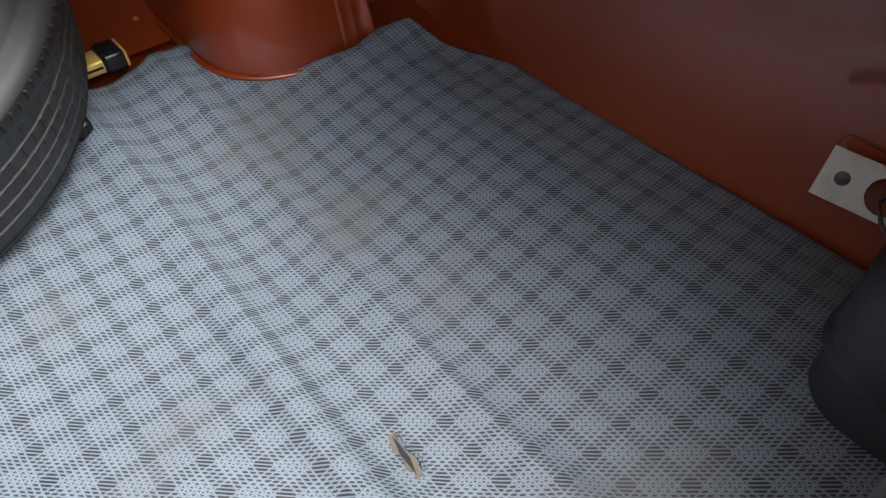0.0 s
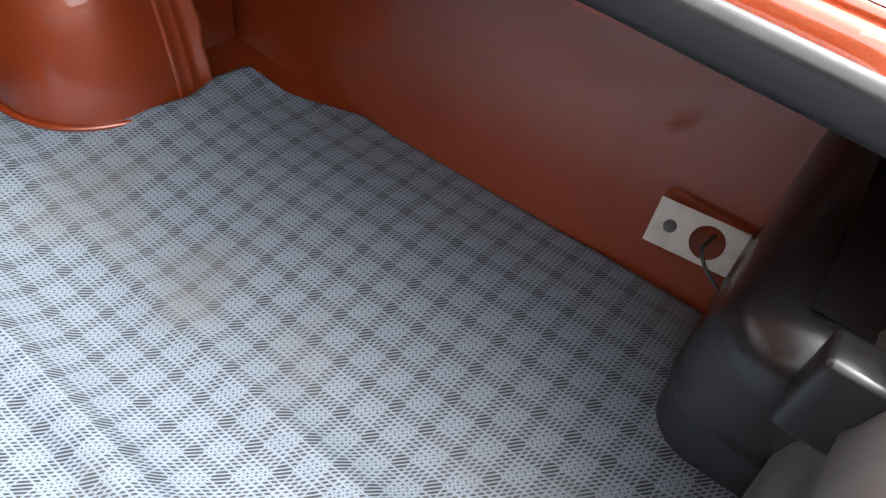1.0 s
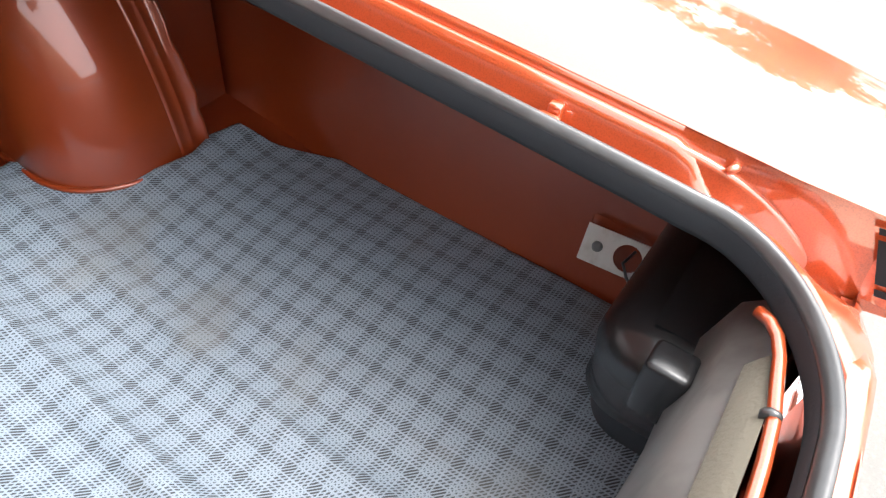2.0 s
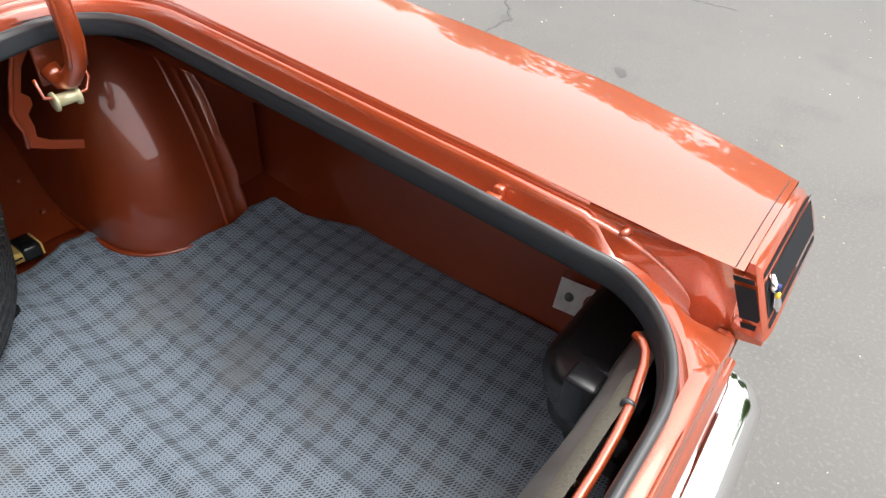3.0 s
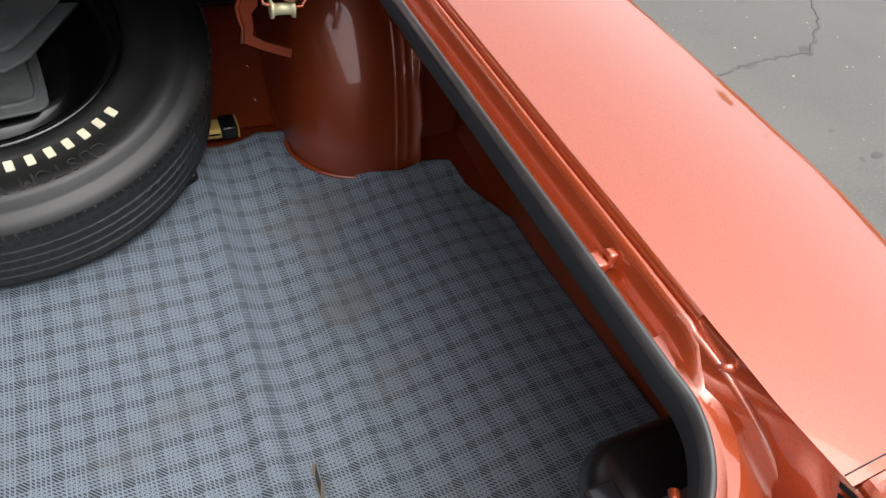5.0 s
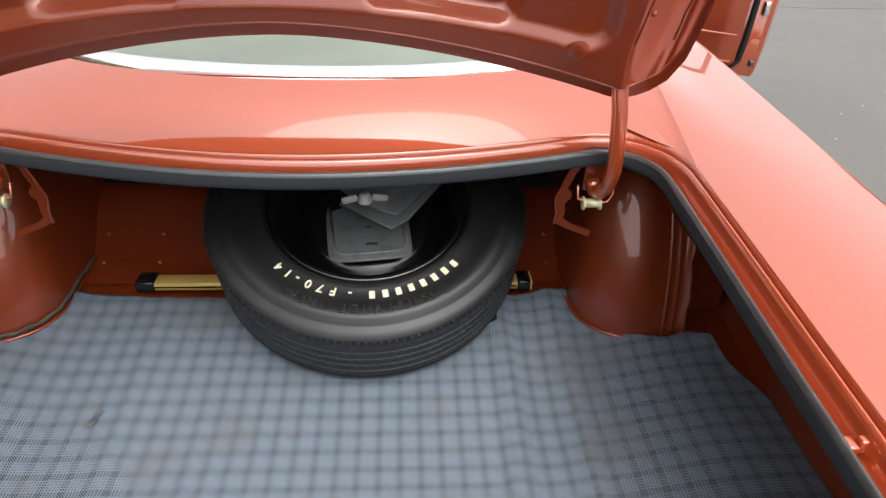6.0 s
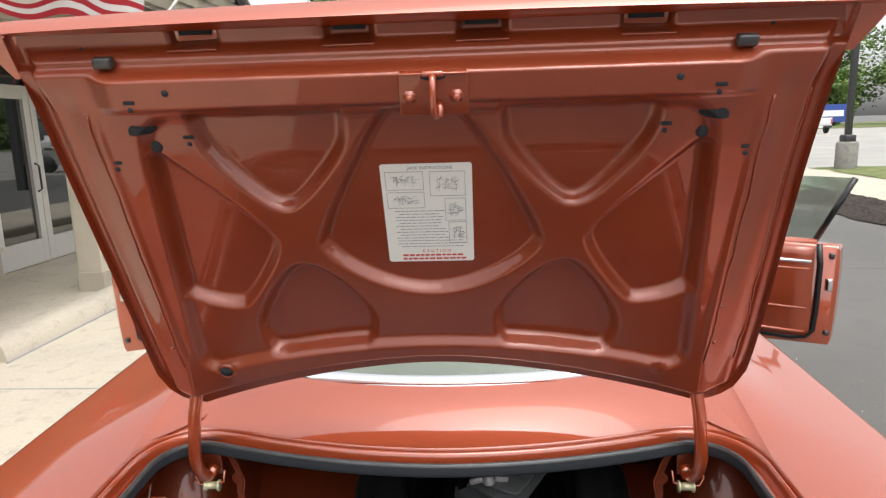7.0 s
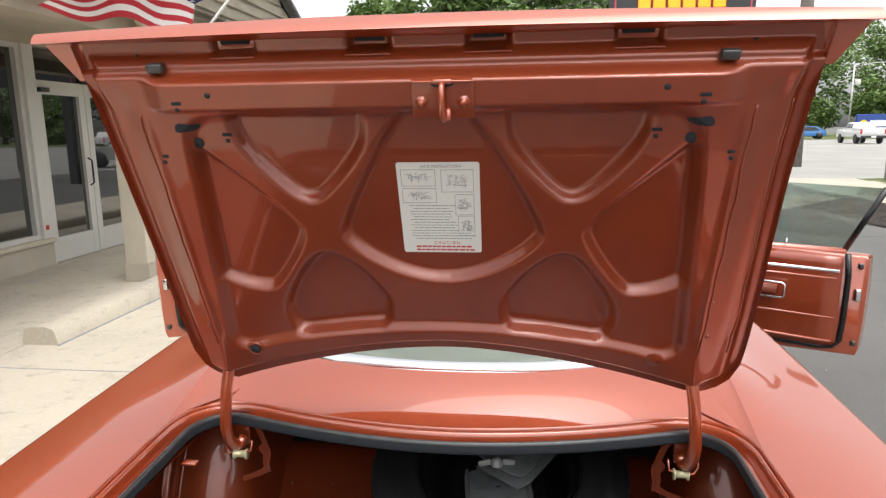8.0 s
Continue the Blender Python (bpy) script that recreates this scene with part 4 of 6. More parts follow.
# brushed-on sealer in two uneven beads down each flank, with a few runs
for s in (1, -1):
    for base, r0, ph in ((0.470, 0.0021, 1.3), (0.527, 0.0017, 4.1)):
        run = []
        for w in line(0.01, 0.50, 60):
            u = base + 0.010 * (w - 0.25) + 0.0045 * noise.noise((w * 14, ph, s)) + 0.002 * noise.noise((w * 45, ph, s))
            run.append(on_lid(s * u, w, lid_height(s * u, w) + 0.0004))
        part("sealer_bead", tube(run, r0, 8), SHADED_ORANGE, lid)
    for u, w, r0 in ((0.478, 0.055, 0.0055), (0.474, 0.135, 0.004), (0.530, 0.24, 0.0035)):
        part("sealer_run", spin([(0.0, 0.6 * r0), (0.6 * r0, 0.45 * r0), (r0, -0.001)], 12, LID_M @ pose(s * u, w, lid_height(s * u, w))), SHADED_ORANGE, lid)

# ---- hinges ----
for s in (1, -1):
    path = [(0.4655, 0.970, 0.792), (0.470, 0.957, 0.778), (0.476, 0.946, 0.782), (0.482, 0.936, 0.800), (0.484, 0.930, 0.83), (0.482, 0.930, 0.87), (0.478, 0.934, 0.92), (0.472, 0.941, 0.965), (0.468, 0.944, 0.995), (0.466, 0.925, 1.03)]
    dense = []
    for a, b in zip(path, path[1:]):
        dense += [tuple(a[k] + (b[k] - a[k]) * t for k in range(3)) for t in (0, 0.5)]
    arm = part("hinge_arm", tube([(s * x, y, z) for x, y, z in dense + [path[-1]]], 0.0115, 10), PAINT, car, "orange gooseneck lid hinge")
    for e in (-0.0088, 0.0, 0.0088):
        part("rib", tube([(s * x + e, y - 0.0088 + abs(e) * 0.35, z) for x, y, z in dense[6:]], 0.0030 if e else 0.0022, 8), PAINT, arm)
    spool = part("hinge_roller", spin([(0.0, -0.015), (0.0115, -0.015), (0.0115, -0.012), (0.0075, -0.010), (0.0075, 0.010), (0.0115, 0.012), (0.0115, 0.015), (0.0, 0.015)], 20, pose(s * 0.4655, 0.950, 0.760, 0, 90, 0)), BRASS, car, "pale zinc roller")
    part("hinge_wire", tube([(s * x, y, z) for x, y, z in ((0.440, 0.955, 0.790), (0.442, 0.950, 0.768), (0.466, 0.946, 0.7615), (0.490, 0.946, 0.764), (0.499, 0.952, 0.776), (0.498, 0.962, 0.80))], 0.0022, 8), PAINT, arm)
    # torn-edged bracket: an open frame of sheet round a dark hole, with a mounting plate behind the arm
    edge = [(0.452, 0.830), (0.440, 0.800), (0.430, 0.776), (0.427, 0.763), (0.419, 0.743), (0.421, 0.727), (0.425, 0.715), (0.422, 0.693), (0.450, 0.679), (0.488, 0.664), (0.490, 0.676), (0.475, 0.682), (0.450, 0.692), (0.437, 0.702), (0.439, 0.715), (0.437, 0.732), (0.446, 0.742), (0.446, 0.752), (0.438, 0.760), (0.449, 0.790), (0.462, 0.806), (0.490, 0.810), (0.490, 0.830)]
    stand = Matrix(((s, 0, 0, 0), (0, 0, -1, 1.0), (0, 1, 0, 0), (0, 0, 0, 1)))
    sheet = plate(edge, 0.004, stand)
    bmesh.ops.recalc_face_normals(sheet, faces=sheet.faces[:])
    bracket = part("hinge_bracket", sheet, SHADED_ORANGE, car, "torn-edged orange hinge bracket", smooth=False)
    part("bracket_flange", tube([(s * x, 0.998, z) for x, z in edge[:8]], 0.0032, 6), SHADED_ORANGE, bracket)
    part("mounting_plate", box((min(s * 0.458, s * 0.500), 0.984, 0.765), (max(s * 0.458, s * 0.500), 0.990, 0.818), 0.0025, 2), SHADED_ORANGE, bracket)
part("stay_clip", box((-0.530, 0.818, 0.80), (-0.500, 0.836, 0.806), 0.002), PAINT, car)

# ---- doors, standing open ----


def door(s):
    hinge = Vector((s * 0.86, 3.56, 0))
    ang = radians(58)
    along = Vector((s * math.sin(ang), -math.cos(ang), 0))
    inward = Vector((-s * math.cos(ang), -math.sin(ang), 0))

    def at(a, d, z):
        return hinge + along * a + inward * d + Vector((0, 0, z))

    L = 1.14
    shell = bmesh.new()
    prof = rounded([(0.0, 0.345), (L - 0.02, 0.345), (L, 0.40), (L + 0.012, 0.825), (L - 0.01, 0.850), (0.0, 0.850)], 1)
    front = [shell.verts.new(at(a, 0.0, z)) for a, z in prof]
    mid = [shell.verts.new(at(a - 0.004, 0.10, z)) for a, z in prof]
    back = [shell.verts.new(at(a * 0.995 - 0.012, 0.105, z * 0.985 + 0.009)) for a, z in prof]
    n = len(prof)
    for p, q in ((front, mid), (mid, back)):
        for k in range(n):
            shell.faces.new((p[k], p[(k + 1) % n], q[(k + 1) % n], q[k]))
    shell.faces.new(front[::-1])
    shell.faces.new(back)
    bmesh.ops.recalc_face_normals(shell, faces=shell.faces[:])
    d = part("door", shell, PAINT, car, "open orange door with trim panel", sharp=40)
    trim = part("trim_panel", grid(lambda a, z: at(a, 0.112 + 0.010 * math.sin(math.pi * min(1, max(0, (z - 0.385) / 0.47))), z), line(0.04, L - 0.10, 12), line(0.385, 0.835, 12), thick=-0.01), SHADED_ORANGE, d, "orange vinyl door trim")
    sealp = [at(0.10, 0.112, 0.380), at(L - 0.17, 0.112, 0.380), at(L - 0.115, 0.112, 0.392), at(L - 0.088, 0.112, 0.425), at(L - 0.080, 0.112, 0.52), at(L - 0.075, 0.112, 0.75), at(L - 0.085, 0.112, 0.852)]
    part("door_seal", tube(sealp, 0.014, 8), PLASTIC, d, "black door seal")
    part("chrome_strip", tube([at(0.06, 0.124, 0.768), at(L - 0.11, 0.124, 0.768)], 0.010, 8), CHROME, d)
    for z in (0.730, 0.535, 0.415):
        part("trim_bead", tube([at(0.06, 0.126, z), at(L - 0.12, 0.126, z)], 0.007, 8), PAINT, d)
    handle = part("arm_rest", join(tube([at(0.42, 0.15, 0.652), at(0.77, 0.15, 0.652)], 0.028, 8)), SHADED_ORANGE, d)
    part("handle_bezel", tube([at(0.58, 0.178, 0.690), at(0.795, 0.178, 0.690), at(0.808, 0.178, 0.682), at(0.808, 0.178, 0.623), at(0.798, 0.178, 0.615), at(0.58, 0.178, 0.615)], 0.006, 6), CHROME, d)
    part("latch", box((-0.012, -0.02, -0.03), (0.012, 0.02, 0.03), 0.005, 2, Matrix.Translation(at(L - 0.035, 0.108, 0.66))), CHROME, d)
    for z in (0.80, 0.42):
        part("bump_stop", box((-0.010, -0.012, -0.012), (0.010, 0.012, 0.012), 0.004, 2, Matrix.Translation(at(L - 0.03, 0.108, z))), SEAL, d)
    part("door_cap", tube([at(0.0, 0.05, 0.850), at(L - 0.10, 0.05, 0.848)], 0.022, 8), PAINT, d)
    glass = bmesh.new()
    ps = [(0.15, 0.862), (L - 0.11, 0.862), (L + 0.035, 1.165), (0.55, 1.185)]
    fa = [glass.verts.new(at(a, 0.045, z)) for a, z in ps]
    glass.faces.new(fa)
    bmesh.ops.solidify(glass, geom=glass.faces[:], thickness=0.005)
    pane = part("door_glass", glass, GLASS, d, "green tinted window glass", smooth=False)
    part("glass_edge", tube([at(L - 0.11, 0.045, 0.858), at(L + 0.035, 0.045, 1.165)], 0.014, 8), PLASTIC, d)
    part("lock_knob", spin([(0.0, 0.03), (0.005, 0.028), (0.004, 0.0)], 10, Matrix.Translation(at(0.78, 0.07, 0.868))), CHROME, d)


door(1)
door(-1)

# ---- things in the boot ----


def mat_front(x):
    return float(np.interp(abs(x), [0, 0.30, 0.45, 0.495, 0.505, 0.515, 0.535, 0.59, 0.66, 0.685, 0.70, 0.743, 0.750, 0.795], [1.105, 1.10, 1.112, 1.118, 1.10, 1.055, 1.016, 0.978, 0.958, 0.962, 0.966, 0.946, 0.905, 0.80]))


def mat_z(x, y):
    z = floor_z(x, y) + 0.004
    tip = math.exp(-((abs(x) - 0.745) ** 2 + (y - 0.945) ** 2) / 0.0012)
    z += 0.014 * tip
    ridge = x - 0.345 - 0.008 * math.sin(y * 9)
    fade = smooth01((y - 0.25) / 0.2)
    z += fade * (0.012 * math.exp(-(ridge / 0.016) ** 2) + 0.009 * math.exp(-((ridge - 0.115) / 0.016) ** 2) - 0.004 * math.exp(-((ridge - 0.05) / 0.025) ** 2))
    z += 0.004 * math.exp(-((x + 0.31) / 0.02) ** 2) * fade
    z += 0.0035 * noise.noise((x * 4, y * 5, 1.7)) + 0.0008 * noise.noise((x * 16, y * 9, 4.2))
    front = mat_front(x)
    z += 0.005 * smooth01((y - front + 0.06) / 0.06) * (0.6 + 0.6 * noise.noise((x * 14, 3.0, 0)))
    return z


def mat_point(x, t):
    y = 0.245 + (mat_front(x) - 0.245) * t
    return (x, y, mat_z(x, y))


mat_xs = line(-0.795, -0.50, 50) + line(-0.495, 0.495, 90) + line(0.50, 0.795, 50)
boot_mat = part("boot_mat", grid(mat_point, mat_xs, line(0, 1, 130), thick=0.002), PLAID)
tagged(boot_mat, "grey plaid vinyl boot mat, creased and stained", "mat")
# worn tears in the mat: frayed backing with a dark slit and a curled lip
for x, y, r, ln in ((0.381, 0.512, -4, 0.044), (-0.362, 0.826, -20, 0.040)):
    z = mat_z(x, y) + 0.0028
    cut = [(-0.004 + 0.0025 * math.sin(k * 2.1), -ln / 2 + ln * k / 7) for k in range(8)] + [(0.005 + 0.003 * math.sin(k * 1.7), ln / 2 - ln * k / 7) for k in range(8)]
    tear = part("tear", plate(cut, 0.0012, pose(x, y, z, 0, -4, r)), BACKING, boot_mat, "frayed brown tear", smooth=False)
    part("slit", plate([(-0.0016, -ln * 0.45), (0.0024, -ln * 0.1), (0.0012, ln * 0.47), (-0.0026, ln * 0.05)], 0.0006, pose(x, y, z + 0.0006, 0, -4, r)), BLACK_AND_SHADE, tear, smooth=False)
    part("curled_lip", tube([pose(x, y, z, 0, 0, r) @ Vector((0.006 + 0.002 * math.sin(k), -ln * 0.45 + ln * 0.9 * k / 6, 0.001)) for k in range(7)], 0.0018, 6), PLAID, tear)

# spare wheel lying on the sloping floor
WHEEL = thing("spare_wheel", (0.105, 1.00, 0.42), "black spare wheel with raised-letter tyre lying on the mat", "wheel")
WM = pose(0.0927, 1.115, 0.681, 21, 0.3, 0)


def tyre_profile():
    pts = [(0.188, -0.012), (0.1915, 0.000), (0.198, 0.0035), (0.208, 0.001), (0.226, 0.000), (0.236, 0.003), (0.246, 0.007), (0.258, 0.009), (0.268, 0.006), (0.275, -0.001), (0.279, -0.003), (0.287, -0.004), (0.294, -0.008), (0.2985, -0.0115), (0.3005, -0.0135), (0.3012, -0.022), (0.3008, -0.030)]
    for k in range(5):
        z = -0.032 - k * 0.022
        pts += [(0.3005, z), (0.3010, z - 0.016), (0.2975, z - 0.018), (0.2975, z - 0.0205)]
    pts += [(0.300, -0.144), (0.294, -0.158), (0.283, -0.172), (0.25, -0.178), (0.22, -0.174), (0.195, -0.165), (0.188, -0.15)]
    return pts


tyre = part("tyre", spin(tyre_profile(), 128, WM), TYRE, WHEEL, "black tyre with raised lettering", sharp=50)
# tread blocks' cross cuts along the shoulder
sipes = []
for k in range(150):
    a = 2 * math.pi * k / 150
    sipes.append(box((0.2980, -0.0012, -0.022), (0.3030, 0.0012, -0.0125), 0, 1, WM @ pose(0, 0, 0, 0, 0, math.degrees(a))))
tagged(part("shoulder_tread", join(*sipes), TYRE, WHEEL, smooth=False), "ribbed tread shoulder", kind="stuff")
blocks = []
for k in range(110):
    for row in range(5):
        a = 360 * (k + 0.5 * (row % 2)) / 110
        z = -0.032 - row * 0.022
        blocks.append(box((0.297, -0.0042, z - 0.0155), (0.3014, 0.0042, z - 0.001), 0, 1, WM @ pose(0, 0, 0, 0, 0, a + 0.6)))
tagged(part("tread", join(*blocks), TYRE, WHEEL, smooth=False), "black tread pattern", kind="stuff")
rim_prof = [(0.0, -0.075), (0.045, -0.075), (0.055, -0.070), (0.060, -0.060), (0.085, -0.056), (0.105, -0.058), (0.125, -0.068), (0.140, -0.085), (0.150, -0.088), (0.157, -0.078), (0.160, -0.045), (0.163, -0.022), (0.172, -0.016), (0.178, -0.006), (0.184, -0.002), (0.188, -0.006), (0.186, -0.02)]
part("rim", spin(rim_prof, 96, WM), BLACK, WHEEL, "gloss black steel rim")


def arc_text(words, angles, radius, size, mat, h):
    """Letters round the sidewall, their tops to the tread."""
    for c, a in zip(words, angles):
        m = WM @ pose(0, 0, 0, 0, 0, a) @ pose(radius, 0, h, 0, 0, -90)
        text("letter", c, size, m, mat, tyre, extrude=0.0012, bevel=0.0004)


# white tyre size, after the plain bars of a product word
arc_text("-F70-14", (-96, -103.5, -109.5, -115.5, -121.5, -126.5, -132.5), 0.2100, 0.0215, CREAM, 0.0012)
for k in range(8):
    a = -44.6 - 5.95 * k
    part("letter_bar", box((0.2105, -0.0050, -0.001), (0.2250, 0.0050, 0.0025), 0.001, 1, WM @ pose(0, 0, 0, 0, 0, a)), CREAM, tyre, smooth=False)
arc_text("CUSTOMWIDETREAD", [-57.5 - 4.0 * k for k in (0, 1, 2, 3, 4, 5, 7, 8, 9, 10, 12, 13, 14, 15, 16)], 0.2420, 0.0245, TYRE, 0.0088)

# jack base plate held on the wheel by a wing nut
jack_base = thing("bumper_jack", (0.105, 1.06, 0.60), "grey pressed-steel jack base clamped on the spare wheel", "jack")
JM = pose(0.102, 1.016, 0.610, 9, 0, 3)
outline = rounded([(-0.080, 0.018), (-0.072, -0.006), (-0.050, -0.010), (0.050, -0.002), (0.072, 0.004), (0.077, 0.028), (0.066, 0.24), (-0.092, 0.24)], 2)
part("base_plate", plate(outline, 0.004, JM, 0.0015), GREY, jack_base, "grey base plate")
part("raised_rim", tube([JM @ Vector(p) for p in ((-0.086, 0.20, 0.001), (-0.070, 0.034, 0.001), (-0.062, 0.016, 0.001), (-0.045, 0.009, 0.001), (0.045, 0.016, 0.001), (0.060, 0.022, 0.001), (0.065, 0.040, 0.001), (0.058, 0.20, 0.001))], 0.004, 8, flat=0.6), GREY, jack_base)
# black chips laid on for the dark inside slot and hole
part("slot", box((-0.010, 0.034, -0.001), (0.012, 0.040, 0.0012), 0.001, 1, JM), BLACK_AND_SHADE, jack_base)
part("hole", box((-0.010, 0.083, -0.001), (0.000, 0.088, 0.0012), 0.001, 1, JM), BLACK_AND_SHADE, jack_base)
UM = pose(0.090, 1.062, 0.682, 8, 0, -2)
part("clamp_plate", plate(rounded([(0.050, -0.012), (0.070, 0.004), (0.130, 0.118), (0.130, 0.145), (-0.095, 0.145), (-0.080, 0.125), (-0.040, 0.048)], 1), 0.006, UM, 0.002), GREY, jack_base, "grey folded clamp plate")
part("clamp_fold", plate([(0.050, -0.030), (0.078, -0.004), (0.140, 0.112), (0.100, 0.112), (0.040, 0.030), (-0.030, 0.062), (-0.052, 0.040)], 0.005, UM @ pose(0, 0, -0.016), 0.002), GREY, jack_base)
nut = part("wing_nut", spin([(0.0, 0.018), (0.008, 0.017), (0.012, 0.010), (0.014, 0.0)], 16, UM @ pose(-0.002, 0.028, 0)), ZINC, jack_base, "bright wing nut")
for s in (1, -1):
    part("wing", box((s * 0.026 - 0.015, -0.004, 0.004), (s * 0.026 + 0.015, 0.004, 0.018), 0.0035, 2, UM @ pose(-0.002, 0.028, 0, 0, 12 * s, 8)), ZINC, nut)

# jack post lying across, behind the wheel
jack_bar = thing("jack_bar", (0.03, 1.14, 0.47), "yellow zinc jack post with black rubber ends", "jack")
part("post", box((-0.345, 1.115, 0.462), (0.410, 1.150, 0.480), 0.004, 2), GOLD, jack_bar)
part("post_rib", box((-0.340, 1.113, 0.470), (0.396, 1.152, 0.473), 0.001, 1), BLACK, jack_bar)
for x0, x1 in ((-0.378, -0.340), (0.397, 0.425)):
    part("end_cap", box((x0, 1.111, 0.460), (x1, 1.154, 0.485), 0.005, 2), PLASTIC, jack_bar, "black rubber end")
part("end_edge", box((0.4245, 1.113, 0.462), (0.4275, 1.152, 0.483), 0.001, 1), GOLD, jack_bar)
chock = part("rubber_stop", box((0.322, 1.02, 0.440), (0.344, 1.065, 0.470), 0.006, 2, pose(0, 0, 0)), PLASTIC)
tagged(chock, "small black rubber stop beside the spare wheel", "stop")

# ---- surroundings ----
apron = part("apron", grid(lambda x, y: (x, y, 0.006), [-14, -6, -3.3, -2.2, -0.75], [-40, -10, 0.3, 3.23, 10, 40]), CONCRETE)
tagged(apron, "pale concrete apron", "pavement", kind="structure")
for k, y in enumerate((-4.3, -0.5, 3.24, 7.0, 10.8)):
    part("joint", box((-14, y - 0.006, 0.0068), (-0.75, y + 0.006, 0.0075)), INK, apron, smooth=False)
walkway = part("walkway", box((-14, 3.25, -0.1), (-3.30, 30, 0.011)), CONCRETE, smooth=False)
tagged(walkway, "worn concrete walkway", "pavement", kind="structure")
kerb = part("kerb", grid(lambda k, y: ((-3.33, -3.31, -3.27, -3.14, -3.08, -3.05)[int(k)], y, (0.0, 0.11, 0.135, 0.135, 0.11, 0.0)[int(k)]), list(range(6)), line(3.68, 20, 12)), CONCRETE)
part("kerb_joint", tube([(-3.046, y, 0.007) for y in line(3.66, 20, 10)], 0.008, 6), INK, kerb)
tagged(kerb, "chipped concrete kerb with a rounded top", "kerb", kind="structure")
bm = bmesh.new()
bm.faces.new([bm.verts.new(p) for p in ((-3.33, 3.68, 0.0), (-3.31, 3.68, 0.11), (-3.27, 3.68, 0.135), (-3.14, 3.68, 0.135), (-3.08, 3.68, 0.11), (-3.05, 3.68, 0.0))])
part("kerb_end", bm, CONCRETE, kerb, smooth=False)

SIDING = material("siding", (0.55, 0.50, 0.40), 0.7, spots=[(3, (0.48, 0.43, 0.34), 0.4, 0.7)])
STUCCO = material("stucco", (0.46, 0.41, 0.33), 0.85, spots=[(2, (0.38, 0.34, 0.27), 0.4, 0.7)], bump=[(90, 0.3, 0.004)])
ALU = material("aluminium_frame", (0.62, 0.61, 0.58), 0.4, 0.3)
SHINGLE = material("shingle", (0.16, 0.16, 0.155), 0.9, spots=[(14, (0.10, 0.10, 0.10), 0.4, 0.7)], spread=0.2)
PANE = material("shop_glass", (0.012, 0.014, 0.013), 0.02, spec=0.9, coat=1.0, coat_rough=0.0)
DARK = material("dark_metal", (0.05, 0.05, 0.052), 0.5, 0.3)

WX = -5.09
shop = thing("shop_building", (WX, 7, 0), "beige single-storey shop with glazed front and porch", "building")
part("wall", box((-9.5, 12.2, 0), (WX, 30, 2.9)), STUCCO, shop, smooth=False)
part("sill_wall", box((WX - 0.25, -8, 0), (WX + 0.02, 6.33, 0.28), 0.01), STUCCO, shop, smooth=False)
part("sill", box((WX - 0.28, -8, 0.28), (WX + 0.06, 6.33, 0.325), 0.008), SIDING, shop, smooth=False)
part("wall_back", box((-9.7, -8, 0), (-9.5, 30, 2.9)), STUCCO, shop, smooth=False)
part("floor_slab", box((-9.5, -8, -0.05), (WX - 0.2, 30, 0.015)), CONCRETE, shop, smooth=False)
part("ceiling_slab", box((-9.6, -8, 2.62), (WX, 30, 2.70)), STUCCO, shop, smooth=False)
part("head_band", box((WX - 0.2, -8, 2.42), (WX + 0.01, 12.2, 2.62)), STUCCO, shop, smooth=False)
for y0, y1 in ((-8.0, -3.0), (-2.95, 2.0), (2.05, 6.2)):
    w = part("window", box((WX - 0.10, y0, 0.325), (WX - 0.09, y1, 2.42)), PANE, shop, "dark reflecting shop window", smooth=False)
    part("frame", join(box((WX - 0.12, y0, 0.325), (WX - 0.03, y0 + 0.05, 2.42)), box((WX - 0.12, y1 - 0.05, 0.325), (WX - 0.03, y1, 2.42)), box((WX - 0.12, y0 + 0.05, 0.325), (WX - 0.03, y1 - 0.05, 0.375)), box((WX - 0.12, y0 + 0.05, 2.37), (WX - 0.03, y1 - 0.05, 2.42))), ALU, w, smooth=False)
part("post", box((WX - 0.14, 6.20, 0.0), (WX + 0.01, 6.36, 2.42), 0.006), ALU, shop, smooth=False)
for y0, y1 in ((6.36, 7.17), (7.18, 8.0), (8.06, 9.6), (9.65, 12.1)):
    d = part("glass_door", box((WX - 0.07, y0 + 0.09, 0.30), (WX - 0.06, y1 - 0.09, 1.92)), PANE, shop, "aluminium framed glass door", smooth=False)
    part("frame", join(box((WX - 0.10, y0, 0.02), (WX - 0.02, y0 + 0.10, 2.0), 0.004), box((WX - 0.10, y1 - 0.10, 0.02), (WX - 0.02, y1, 2.0), 0.004), box((WX - 0.099, y0 + 0.1, 0.02), (WX - 0.021, y1 - 0.1, 0.30), 0.004), box((WX - 0.099, y0 + 0.1, 1.91), (WX - 0.021, y1 - 0.1, 2.0), 0.004)), ALU, d, smooth=False)
    part("transom", box((WX - 0.09, y0 + 0.03, 2.06), (WX - 0.08, y1 - 0.03, 2.40)), PANE, d, smooth=False)
    part("transom_bar", box((WX - 0.11, y0, 2.0), (WX - 0.015, y1, 2.06), 0.004), ALU, d, smooth=False)
    part("pull", tube([(WX - 0.02, y1 - 0.05, 0.85), (WX + 0.03, y1 - 0.05, 0.88), (WX + 0.03, y1 - 0.05, 1.15), (WX - 0.02, y1 - 0.05, 1.18)], 0.011, 8), DARK, d)
part("door_closer", box((WX - 0.02, 6.38, 1.93), (WX + 0.04, 6.52, 1.98), 0.006), DARK, shop)
part("red_box", box((WX + 0.011, 6.24, 0.42), (WX + 0.02, 6.28, 0.47)), REDINK, shop, smooth=False)
